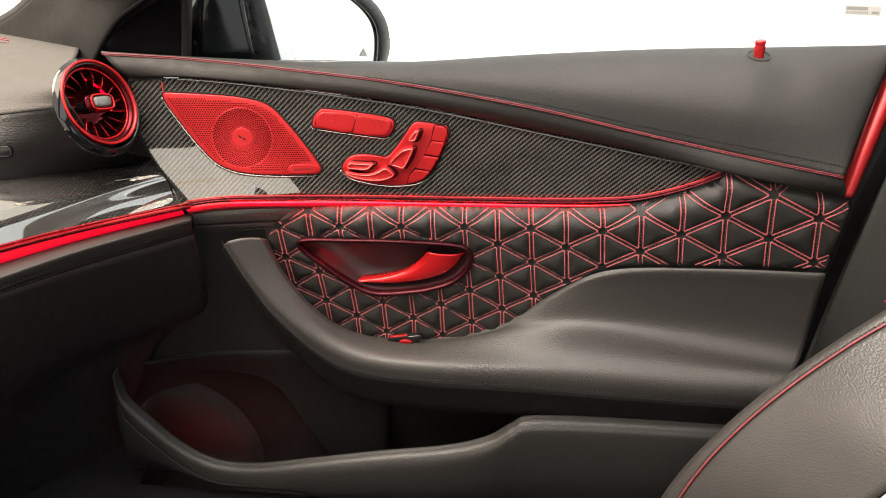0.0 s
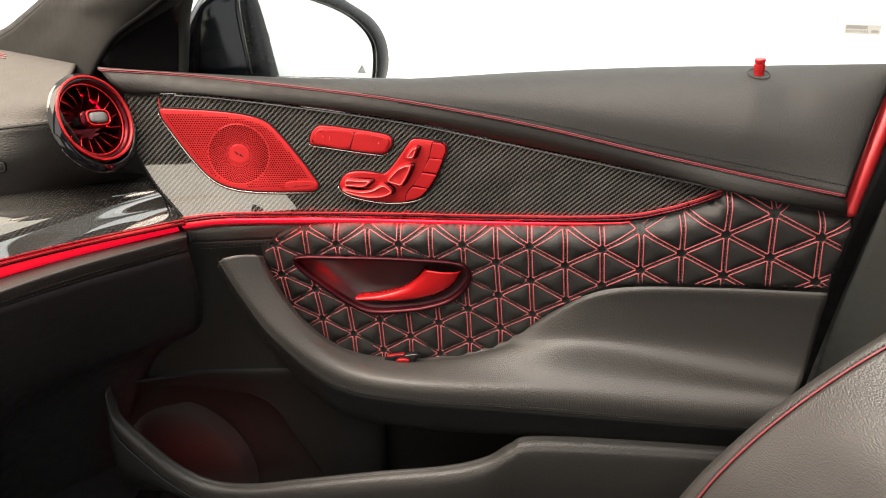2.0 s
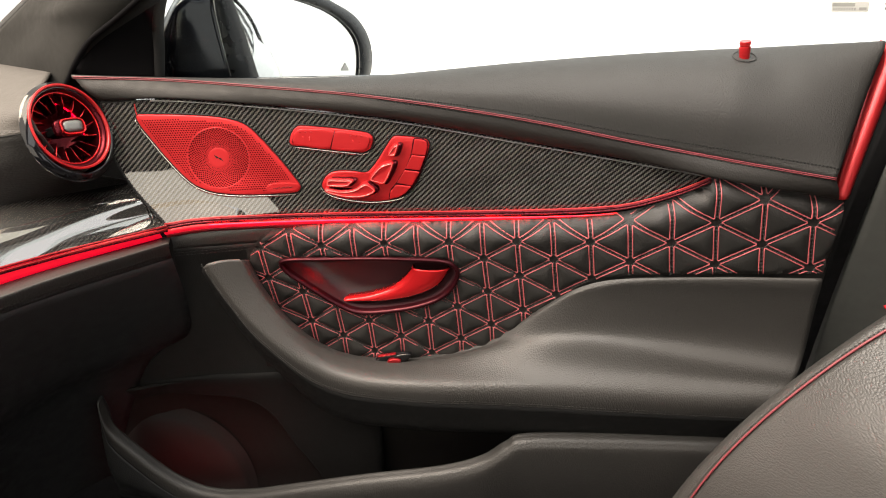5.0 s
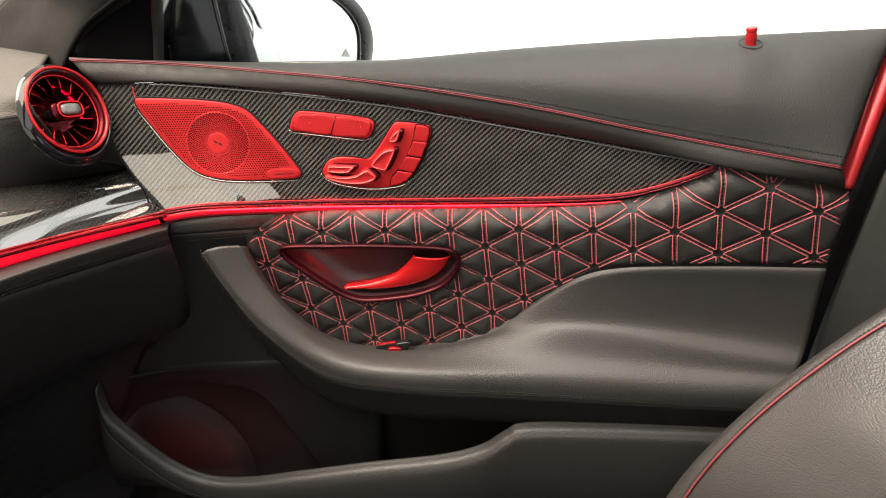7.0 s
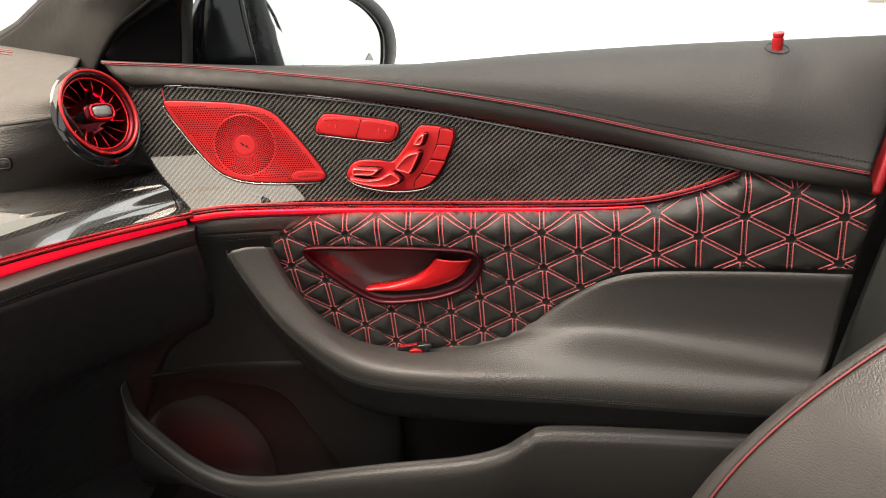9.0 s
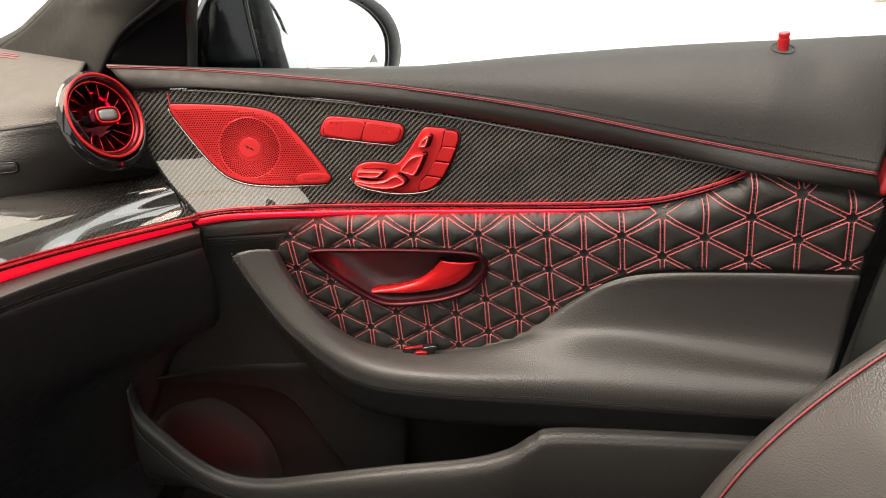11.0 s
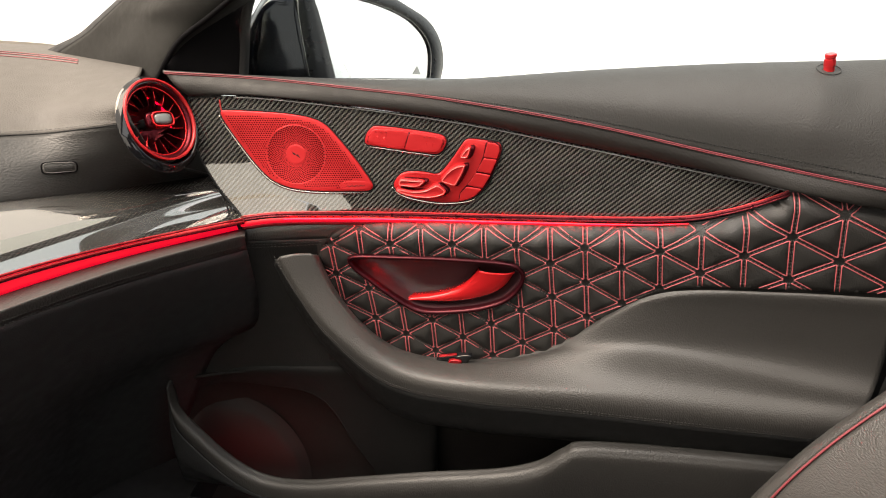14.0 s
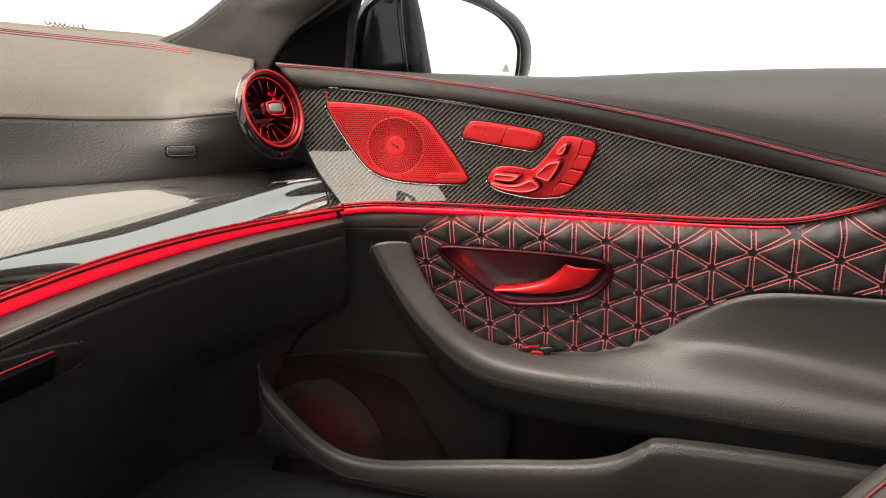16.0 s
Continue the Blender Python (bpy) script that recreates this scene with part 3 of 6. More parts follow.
def shade_by_sinking(p, tri):
    """Sinks slanting piping, deeper towards the door's front, so that it looks shaded."""
    a, b = tri[0], tri[1]
    e = (b - a) / np.linalg.norm(b - a)
    upright = abs(e[0] * (p[1] - a[1]) - e[1] * (p[0] - a[0])) < 0.0045
    return 0.0 if upright else 0.00100 * float(np.clip((0.42 - p[0]) / 0.36, 0.25, 1))


PAD_N = 8
# backing of the quilted panel
bx = np.linspace(-0.33, 0.53, 110)
back_rows = np.array([[(x, quilt_roll(x, z) + 0.0008, z) for x, z in ((x, 0.44 + (quilt_top(x) - 0.44) * s) for x in bx)] for s in np.linspace(0, 1, 44)])
quilt = sheet("quilted_panel", back_rows, QUILT_LEATHER, door, "black leather panel quilted in triangles with red piping", 0.003,
              skip=lambda p: inside(HANDLE_IN, p[0], p[2]))
seam_pieces = []
for c in range(-15, 5):
    for k in range(-3, 11):
        if (c + k) % 2:
            continue
        for side in (1, -1):
            tri = [lattice(c, k), lattice(c, k + 2), lattice(c + side, k + 1)]
            mid = sum(tri) / 3
            if keep_in(*mid)[2] and sum(keep_in(*(p * 0.8 + mid * 0.2))[2] for p in tri) == 3:
                continue
            if mid[1] < 0.43 or mid[0] > 0.56:
                continue
            small = [p + (mid - p) * 0.02 for p in tri]
            v, f, ids, off = [], [], {}, []
            for i in range(PAD_N + 1):
                for j in range(PAD_N + 1 - i):
                    w = (i / PAD_N, j / PAD_N, 1 - (i + j) / PAD_N)
                    p = sum(a * b for a, b in zip(small, w))
                    h = pad_height(edge_distance(p, small)) + 0.0012 * (noise.noise(Vector((p[0] * 60, p[1] * 60, 1.7))))
                    x, z, moved = keep_in(*p)
                    ids[i, j] = len(v)
                    off.append((inside(HANDLE, *p), p))
                    v.append((x, quilt_roll(x, z) - (0.001 if moved else max(0.0004, h)), z))
            for i in range(PAD_N):
                for j in range(PAD_N - i):
                    a, b, d = ids[i, j], ids[i + 1, j], ids[i, j + 1]
                    f.append((a, b, d))
                    if i + j < PAD_N - 1:
                        f.append((b, ids[i + 1, j + 1], d))
            f = [g for g in f if not all(off[q][0] for q in g) and
                 max(math.dist((v[g[q]][0], v[g[q]][2]), (v[g[q - 1]][0], v[g[q - 1]][2])) for q in range(3)) < 0.015]
            if len(f) < 4:
                continue
            f = largest(f)
            if side > 0:
                f = [g[::-1] for g in f]
            used = sorted({q for g in f for q in g})
            at = {q: i for i, q in enumerate(used)}
            raw("quilt_pad", [v[q] for q in used], [tuple(at[q] for q in g) for g in f], QUILT_LEATHER, quilt)
            # red piping round the pad, and the black seam outside it
            ring = []
            for i in range(3):
                a, b = tri[i], tri[(i + 1) % 3]
                for s in np.linspace(0.02, 0.98, 12):
                    ring.append(a + (b - a) * s)
            ring = np.array(ring)
            inner = mid + (ring - mid) * (1 - 0.0031 / (np.linalg.norm(tri[0] - tri[1]) * 0.289))
            runs, run = [], []
            for p in list(inner) + [inner[0]]:
                x, z, moved = keep_in(*p)
                if moved:
                    runs.append(run)
                    run = []
                else:
                    run.append((x, quilt_roll(x, z) - pad_height(edge_distance(p, tri)) - 0.0003 + shade_by_sinking(p, tri), z))
            runs = [r for r in runs + [run] if len(r) > 2]
            if runs:
                for r in runs:
                    bead("piping", r, 0.0008, RED_THREAD, quilt, "", 5)
        for dc, dk in ((0, 2), (1, 1), (1, -1)):
            a, b = lattice(c, k), lattice(c + dc, k + dk)
            e = b - a
            nrm = np.array([-e[1], e[0]]) / np.linalg.norm(e)
            for off in (-0.0013, 0.0013):
                for s in np.arange(0.08, 0.92, 0.085):
                    p, q = a + e * s + nrm * off, a + e * (s + 0.05) + nrm * off
                    if keep_in(*p)[2] or keep_in(*q)[2] or p[1] < 0.44:
                        continue
                    P, Q = ((t[0], quilt_roll(*t) - 0.0014, t[1]) for t in (p, q))
                    seam_pieces.append(sweep([P, Q], 0.0007, 4))
v, f = join_raw(seam_pieces)
tagged(raw("seam_stitching", v, f, SEAM_THREAD, quilt), kind="stuff")

# ---- door handle ----
handle = thing("door_handle", "", "")
handle.parent = door
tagged(handle, "red metal pull lever in a maroon recess")
n = len(HANDLE)
rings = [(inset_loop(HANDLE, -0.001), 0.003), (inset_loop(HANDLE, 0.0), -0.0065), (inset_loop(HANDLE, 0.0012), -0.0078), (inset_loop(HANDLE, 0.0050), -0.0072), (inset_loop(HANDLE, 0.0066), -0.004), (inset_loop(HANDLE, 0.0068), 0.004)]
v, f = [], []
for ring, dy in rings:
    v += [(x, quilt_y(x, z) + dy, z) for x, z in ring]
for j in range(len(rings) - 1):
    f += [(j * n + i, j * n + (i + 1) % n, (j + 1) * n + (i + 1) % n, (j + 1) * n + i) for i in range(n)]
fix_normals(raw("bezel", v, f, BEZEL_RED, handle, "dark red metal bezel"))
cup_mid = HANDLE.mean(0)
v, f = [], []
cup = inset_loop(HANDLE, 0.0066)
depths = (0.003, 0.012, 0.022, 0.030, 0.034, 0.036)
for s, dy in zip((1, 0.97, 0.90, 0.76, 0.5, 0.1), depths):
    v += [(x, quilt_y(x, z) + dy, z) for x, z in cup_mid + (cup - cup_mid) * s]
for j in range(5):
    f += [(j * n + i, j * n + (i + 1) % n, (j + 1) * n + (i + 1) % n, (j + 1) * n + i) for i in range(n)]
f.append(tuple(range(5 * n, 6 * n)))
raw("recess", v, f, CUP_DARK, handle, "dark maroon recess")
bead("recess_light", smooth_path([(-0.2179, 0.9670, 0.6522), (-0.1868, 0.9679, 0.6529), (-0.1502, 0.9686, 0.6537)], 12), 0.0005, GLOW_CORE, handle, "small red light under the top edge", 6)
LEVER = loop_of([(-0.0675, 0.9556, 0.6444), (-0.0386, 0.9549, 0.6455), (-0.0135, 0.9541, 0.6455), (-0.0082, 0.9539, 0.6395), (-0.0275, 0.9546, 0.6142), (-0.0600, 0.9555, 0.5932), (-0.1022, 0.9562, 0.5806), (-0.1444, 0.9566, 0.5770), (-0.1858, 0.9569, 0.5757), (-0.1798, 0.9568, 0.5804), (-0.1437, 0.9566, 0.5881), (-0.1057, 0.9562, 0.6036), (-0.0837, 0.9559, 0.6227)], 80)


def lever_y(x, z):
    t = (x - LEVER[:, 0].min()) / (LEVER[:, 0].max() - LEVER[:, 0].min())
    return quilt_y(x, z) + 0.018 - 0.012 * t


over = catmull([(-0.1858, 0.5757), (-0.1798, 0.5800), (-0.1437, 0.5881), (-0.1057, 0.6036), (-0.0837, 0.6227), (-0.0690, 0.6440)], 60)
below = catmull([(-0.1858, 0.5750), (-0.1444, 0.5762), (-0.1022, 0.5800), (-0.0600, 0.5926), (-0.0275, 0.6142), (-0.0105, 0.6440)], 60)
grip = []
for s, dy in ((0.0, 0.006), (0.0, -0.004), (0.05, -0.0080), (0.2, -0.0105), (0.45, -0.0112), (0.7, -0.0095), (0.9, -0.0055), (1.0, 0.0), (1.0, 0.006)):
    pts = over * (1 - s) + below * s
    grip.append([(x, lever_y(x, z) + dy, z) for x, z in pts])
sheet("lever", np.array(grip), RED_GLOSS, handle, "glossy red metal lever", 0.003)

# ---- speaker grille ----
def gap_and_glint(loop, parent, r=0.0011):
    """A dark gap round a plate, and a bead painting its lower edge's reflection."""
    out = inset_loop(loop, -0.0013)
    bead("gap", [(x, carbon_y(x, z) - 0.0003, z) for x, z in out], 0.0013, SOFT_BLACK, parent, "", 6, True)
    nrm = loop - inset_loop(loop, 0.001)
    low = np.flatnonzero((nrm @ np.array([-0.35, -0.94])) / 0.001 > 0.45)
    if len(low) < 4:
        return
    cut = np.flatnonzero(np.diff(low) > 1)
    low = np.concatenate([low[cut[-1] + 1:], low[:cut[-1] + 1]]) if len(cut) else low
    path = inset_loop(loop, -0.0036)[low]
    taper = np.clip(np.minimum(np.arange(len(path)), np.arange(len(path))[::-1]) / 6.0, 0.15, 1) * r
    bead("rim", [(x, carbon_y(x, z) - 0.0004, z) for x, z in path], taper * 1.7, RIM_GLINT, parent, "chrome bead for the reflection along the lower rim", 8, flat=0.45)



GR = [(-0.4625, 0.9732, 0.8831), (-0.4573, 0.9742, 0.8853), (-0.4206, 0.9790, 0.8840), (-0.3722, 0.9844, 0.8808), (-0.3359, 0.9876, 0.8756), (-0.3097, 0.9889, 0.8657), (-0.2887, 0.9883, 0.8440), (-0.2633, 0.9867, 0.8112), (-0.2413, 0.9846, 0.7787), (-0.2378, 0.9838, 0.7696), (-0.2461, 0.9819, 0.7627), (-0.2845, 0.9760, 0.7620), (-0.3263, 0.9686, 0.7639), (-0.3596, 0.9647, 0.7681), (-0.3827, 0.9641, 0.7756), (-0.4019, 0.9656, 0.7888), (-0.4227, 0.9686, 0.8132), (-0.4431, 0.9709, 0.8437), (-0.4584, 0.9722, 0.8696)]
gloop = loop_of(GR, 120)
grille = plate("speaker_grille", gloop, carbon_y, 0.003, RED_SATIN, door, "red perforated metal loudspeaker grille", 0.0015)
gap_and_glint(gloop, grille)
gc = np.array([(-0.3534, 0.9778, 0.8194)][0])[[0, 2]]
disc_r = 0.044
holes = []


# a dark disc stands for each hole, its shade put into the colour
def hole(x, z, r):
    y = carbon_y(x, z) - 0.0034
    v = [(x, y + 0.0002, z)] + [(x + r * math.cos(a), y, z + r * math.sin(a)) for a in np.linspace(0, 2 * math.pi, 7)[:-1]]
    return v, [(0, (i + 1) % 6 + 1, i + 1) for i in range(6)]


gin = inset_loop(gloop, 0.006)
for i in range(-48, 58):
    for j in range(-30, 30):
        x, z = gc[0] + i * 0.0036 + (j % 2) * 0.0018, gc[1] + j * 0.0032
        if math.hypot(x - gc[0], z - gc[1]) < disc_r + 0.002 or not inside(gin, x, z):
            continue
        if x > gc[0] + 0.085 and z < gc[1] - 0.036:
            continue
        holes.append(hole(x, z, 0.00115))
for j in range(11):
    r = 0.0205 + j * 0.0022
    cnt = 58
    for i in range(cnt):
        a = 2 * math.pi * (i + 0.5 * (j % 2)) / cnt
        holes.append(hole(gc[0] + r * math.cos(a), gc[1] + r * math.sin(a), 0.0008 + 0.0006 * j / 10))
for j in range(3):
    for i in range(52):
        a = 2 * math.pi * (i + 0.5 * (j % 2)) / 52
        x, y, r = gc[0], gc[1], 0.0160 + j * 0.0016
        holes.append(hole(x + r * math.cos(a), y + r * math.sin(a), 0.00052))
v, f = join_raw(holes)
tagged(raw("perforation", v, f, HOLE, grille, smooth=False), kind="stuff")
ang = np.linspace(0, 2 * math.pi, 49)[:-1]
circle = np.stack([np.cos(ang), np.sin(ang)], 1)
plate("emblem_disc", gc + circle * 0.0150, lambda x, z: carbon_y(x, z) - 0.003, 0.0004, RED_SATIN, grille, "", 0.0003, 0.0)
bead("ring", [(x, carbon_y(x, z) - 0.0032, z) for x, z in gc + circle * (disc_r + 0.0005)], 0.0006, RED_SATIN, grille, "", 5, True)
for s in (1, -1):
    mark = [(gc[0] + s * 0.0005, gc[1] + s * 0.0006), (gc[0] - s * 0.007, gc[1] + s * 0.0055), (gc[0] - s * 0.003, gc[1] - s * 0.0005)]
    v = [(x, carbon_y(x, z) - 0.0040, z) for x, z in mark]
    raw("emblem", v, [(0, 1, 2) if s > 0 else (0, 1, 2)], SOFT_BLACK, grille, smooth=False)
tag = [(-0.2816, 0.9796, 0.7776), (-0.2441, 0.9841, 0.7770), (-0.2404, 0.9835, 0.7697), (-0.2485, 0.9821, 0.7654), (-0.2860, 0.9765, 0.7656)]
plate("name_plate", loop_of(tag, 40), lambda x, z: carbon_y(x, z) - 0.003, 0.0005, RED_SATIN, grille, "", 0.0003, 0.0)
ta, tb = np.array([(-0.2780, 0.9788, 0.7704)][0]), np.array([(-0.2497, 0.9828, 0.7718)][0])
bead("name_bar", [ta + (tb - ta) * s + np.array([0, -0.0036, 0.0008 * math.sin(s * 26)]) for s in np.linspace(0, 1, 40)], 0.0004, SOFT_BLACK, grille, "", 4)
wire = smooth_path([(-0.4622, 0.9743, 0.9007), (-0.4621, 0.9734, 0.8924), (-0.4611, 0.9726, 0.8842)], 12)
bead("trim_clip", wire, 0.0009, RED_SATIN, door, "", 5)

# ---- switches on the carbon trim ----
HEAT = loop_of([(-0.2478, 0.9913, 0.8405), (-0.2441, 0.9928, 0.8525), (-0.2356, 0.9943, 0.8618), (-0.2245, 0.9951, 0.8633), (-0.1826, 0.9966, 0.8596), (-0.1405, 0.9971, 0.8545), (-0.1271, 0.9969, 0.8502), (-0.1241, 0.9961, 0.8425), (-0.1290, 0.9949, 0.8304), (-0.1379, 0.9941, 0.8242), (-0.1508, 0.9939, 0.8242), (-0.1934, 0.9930, 0.8286), (-0.2390, 0.9912, 0.8343), (-0.2456, 0.9910, 0.8362)], 80)
heat = plate("seat_heating_switch", HEAT, carbon_y, 0.0035, RED_SATIN, door, "red double rocker switch for the seat heating", 0.0015)
gap_and_glint(HEAT, heat)


plate("well", inset_loop(HEAT, 0.004), carbon_y, 0.0040, RED_DARK, heat, "", 0.0004)


def raised(y_off):
    return lambda x, z: carbon_y(x, z) - y_off


for pts in ([(-0.2417, 0.9919, 0.8422), (-0.2390, 0.9931, 0.8524), (-0.2326, 0.9942, 0.8583), (-0.2207, 0.9949, 0.8591), (-0.1820, 0.9962, 0.8554), (-0.1906, 0.9934, 0.8312), (-0.2312, 0.9919, 0.8360), (-0.2395, 0.9916, 0.8378)], [(-0.1779, 0.9962, 0.8545), (-0.1407, 0.9968, 0.8511), (-0.1307, 0.9966, 0.8477), (-0.1293, 0.9960, 0.8416), (-0.1341, 0.9949, 0.8312), (-0.1420, 0.9944, 0.8277), (-0.1864, 0.9935, 0.8303)]):
    key = plate("rocker", inset_loop(loop_of(pts, 60), -0.0004), raised(0.0037), 0.0016, RED_SATIN, heat, "", 0.0008, 0.001)
    k0 = np.mean(np.array(pts), 0)
    for i in (-1, 0, 1):
        box("indicator", (k0[0] + i * 0.008 - 0.0014, carbon_y(k0[0], k0[2]) - 0.0054, k0[2] + 0.0088), (k0[0] + i * 0.008 + 0.0014, carbon_y(k0[0], k0[2]) - 0.0040, k0[2] + 0.0097), RED_MID, key, "", 0)
    bead("symbol", [(k0[0] + dx, carbon_y(k0[0], k0[2]) - 0.0052, k0[2] + dz) for dx, dz in ((-0.005, 0.003), (-0.005, -0.006), (0.004, -0.006), (0.005, 0.002))], 0.0005, RED_GLOSS, key, "", 4)

bead("divider", [(x, y - 0.0052, z) for x, y, z in [(-0.1794, 0.9964, 0.8571), (-0.1837, 0.9949, 0.8433), (-0.1882, 0.9932, 0.8286)]], 0.0007, RED_DARK, heat, "", 5)
PADL = loop_of([(-0.2047, 0.9863, 0.7699), (-0.2011, 0.9879, 0.7825), (-0.1918, 0.9893, 0.7914), (-0.1785, 0.9901, 0.7950), (-0.1594, 0.9907, 0.7949), (-0.1396, 0.9909, 0.7923), (-0.1307, 0.9915, 0.7968), (-0.1168, 0.9934, 0.8147), (-0.1004, 0.9960, 0.8401), (-0.0941, 0.9967, 0.8470), (-0.0847, 0.9968, 0.8488), (-0.0517, 0.9961, 0.8458), (-0.0433, 0.9956, 0.8425), (-0.0418, 0.9945, 0.8322), (-0.0499, 0.9922, 0.8067), (-0.0617, 0.9897, 0.7797), (-0.0735, 0.9883, 0.7641), (-0.0887, 0.9873, 0.7537), (-0.1110, 0.9868, 0.7488), (-0.1375, 0.9864, 0.7476), (-0.1683, 0.9860, 0.7513), (-0.1916, 0.9857, 0.7578)], 120)
seatctl = plate("seat_adjuster", PADL, carbon_y, 0.0035, RED_SATIN, door, "red seat adjuster with seat-shaped keys and memory buttons", 0.0018)
gap_and_glint(PADL, seatctl, 0.0016)
KNOBS = {
    "headrest_key": [(-0.1019, 0.9943, 0.8227), (-0.0990, 0.9951, 0.8306), (-0.0919, 0.9958, 0.8384), (-0.0859, 0.9959, 0.8394), (-0.0870, 0.9951, 0.8316), (-0.0916, 0.9943, 0.8228)],
    "backrest_key": [(-0.1304, 0.9903, 0.7852), (-0.1255, 0.9914, 0.7951), (-0.1128, 0.9927, 0.8076), (-0.0997, 0.9932, 0.8122), (-0.0937, 0.9931, 0.8114), (-0.0967, 0.9921, 0.8007), (-0.1042, 0.9905, 0.7854), (-0.1097, 0.9899, 0.7790), (-0.1184, 0.9900, 0.7807)],
    "cushion_front_key": [(-0.1961, 0.9878, 0.7798), (-0.1922, 0.9887, 0.7860), (-0.1748, 0.9893, 0.7860), (-0.1557, 0.9898, 0.7851), (-0.1595, 0.9891, 0.7787), (-0.1677, 0.9884, 0.7742), (-0.1930, 0.9875, 0.7752)],
    "cushion_key": [(-0.1996, 0.9864, 0.7680), (-0.1950, 0.9870, 0.7716), (-0.1759, 0.9875, 0.7687), (-0.1556, 0.9883, 0.7705), (-0.1376, 0.9896, 0.7797), (-0.1274, 0.9893, 0.7752), (-0.1224, 0.9888, 0.7689), (-0.1297, 0.9880, 0.7624), (-0.1458, 0.9873, 0.7577), (-0.1678, 0.9866, 0.7577), (-0.1895, 0.9863, 0.7624)],
}
for nm, pts in KNOBS.items():
    lp = loop_of(pts, 60)
    key = plate(nm, lp, raised(0.0030), 0.0105, RED_SATIN, seatctl, "", 0.0015, 0.001, -0.0012)
    # dark plate set off to the right: the key's shadow as a shape
    plate("key_shadow", inset_loop(lp, -0.0012) + np.array([0.0042, -0.0006]), raised(0.0030), 0.0070, RED_DARK, key, "", 0.003, 0.001)
    inner = inset_loop(lp, 0.0022)
    # pale bead that paints the highlight along the key's edge
    bead("key_edge_glint", [(x, carbon_y(x, z) - 0.0134, z) for x, z in inner], 0.0007, RED_GLINT, key, "", 5, True)
plate("well", loop_of([(-0.0636, 0.9964, 0.8465), (-0.0509, 0.9961, 0.8459), (-0.0433, 0.9955, 0.8417), (-0.0427, 0.9946, 0.8322), (-0.0499, 0.9922, 0.8067), (-0.0617, 0.9897, 0.7797), (-0.0744, 0.9883, 0.7640), (-0.0887, 0.9874, 0.7546), (-0.1030, 0.9870, 0.7507), (-0.1015, 0.9885, 0.7655), (-0.0905, 0.9900, 0.7802), (-0.0777, 0.9919, 0.8001), (-0.0684, 0.9942, 0.8240)], 60), carbon_y, 0.0040, RED_DARK, seatctl, "", 0.0004)
for pts in ([(-0.0619, 0.9962, 0.8448), (-0.0518, 0.9959, 0.8441), (-0.0451, 0.9955, 0.8408), (-0.0443, 0.9947, 0.8331), (-0.0479, 0.9936, 0.8217), (-0.0667, 0.9941, 0.8231)],
            [(-0.0668, 0.9938, 0.8205), (-0.0480, 0.9934, 0.8191), (-0.0561, 0.9915, 0.7986), (-0.0759, 0.9920, 0.8010)],
            [(-0.0778, 0.9916, 0.7974), (-0.0571, 0.9911, 0.7951), (-0.0680, 0.9893, 0.7751), (-0.0897, 0.9898, 0.7784)],
            [(-0.0915, 0.9894, 0.7747), (-0.0698, 0.9890, 0.7723), (-0.0788, 0.9881, 0.7621), (-0.0904, 0.9875, 0.7555), (-0.1020, 0.9872, 0.7526), (-0.1007, 0.9883, 0.7636)]):
    q = [np.array(p) for p in pts]
    cen = sum(q) / len(q)
    q = [a + (b - a) * s for a, b in zip(q, q[1:] + q[:1]) for s in (0.03, 0.5, 0.97)]
    key = plate("memory_button", inset_loop(loop_of(q, 48), -0.0006), raised(0.0037), 0.0012, RED_SATIN, seatctl, "", 0.0008, 0.001)

# ---- armrest ----
H0 = [(-0.3189, 0.9150, 0.6797), (-0.3001, 0.9108, 0.6315), (-0.2589, 0.9066, 0.5667), (-0.1924, 0.9247, 0.4943), (-0.0817, 0.9420, 0.4721), (0.0524, 0.9420, 0.5052), (0.1412, 0.9260, 0.5871), (0.2261, 0.9150, 0.6244), (0.3763, 0.9020, 0.6319), (0.5165, 0.8850, 0.6322)]
H1 = [(-0.3259, 0.9106, 0.6821), (-0.3060, 0.9060, 0.6303), (-0.2609, 0.8999, 0.5661), (-0.1895, 0.9113, 0.4981), (-0.0792, 0.9220, 0.4813), (0.0549, 0.9300, 0.5169), (0.1466, 0.9160, 0.5574), (0.2382, 0.9090, 0.5654), (0.3888, 0.9000, 0.5573), (0.5200, 0.8820, 0.5518)]
H1B = [(-0.3347, 0.9066, 0.6843), (-0.3118, 0.9012, 0.6292), (-0.2639, 0.8931, 0.5644), (-0.1875, 0.8978, 0.5009), (-0.0770, 0.9030, 0.4887), (0.0567, 0.9150, 0.5160), (0.1486, 0.9030, 0.5519), (0.2408, 0.8940, 0.5594), (0.3839, 0.8760, 0.5467), (0.5073, 0.8620, 0.5375)]
H2 = [(-0.3436, 0.9026, 0.6855), (-0.3185, 0.8968, 0.6288), (-0.2677, 0.8868, 0.5634), (-0.1871, 0.8865, 0.5020), (-0.0751, 0.8870, 0.4939), (0.0541, 0.8880, 0.5068), (0.1516, 0.8860, 0.5254), (0.2464, 0.8780, 0.5240), (0.3868, 0.8680, 0.5173), (0.5028, 0.8560, 0.5185)]
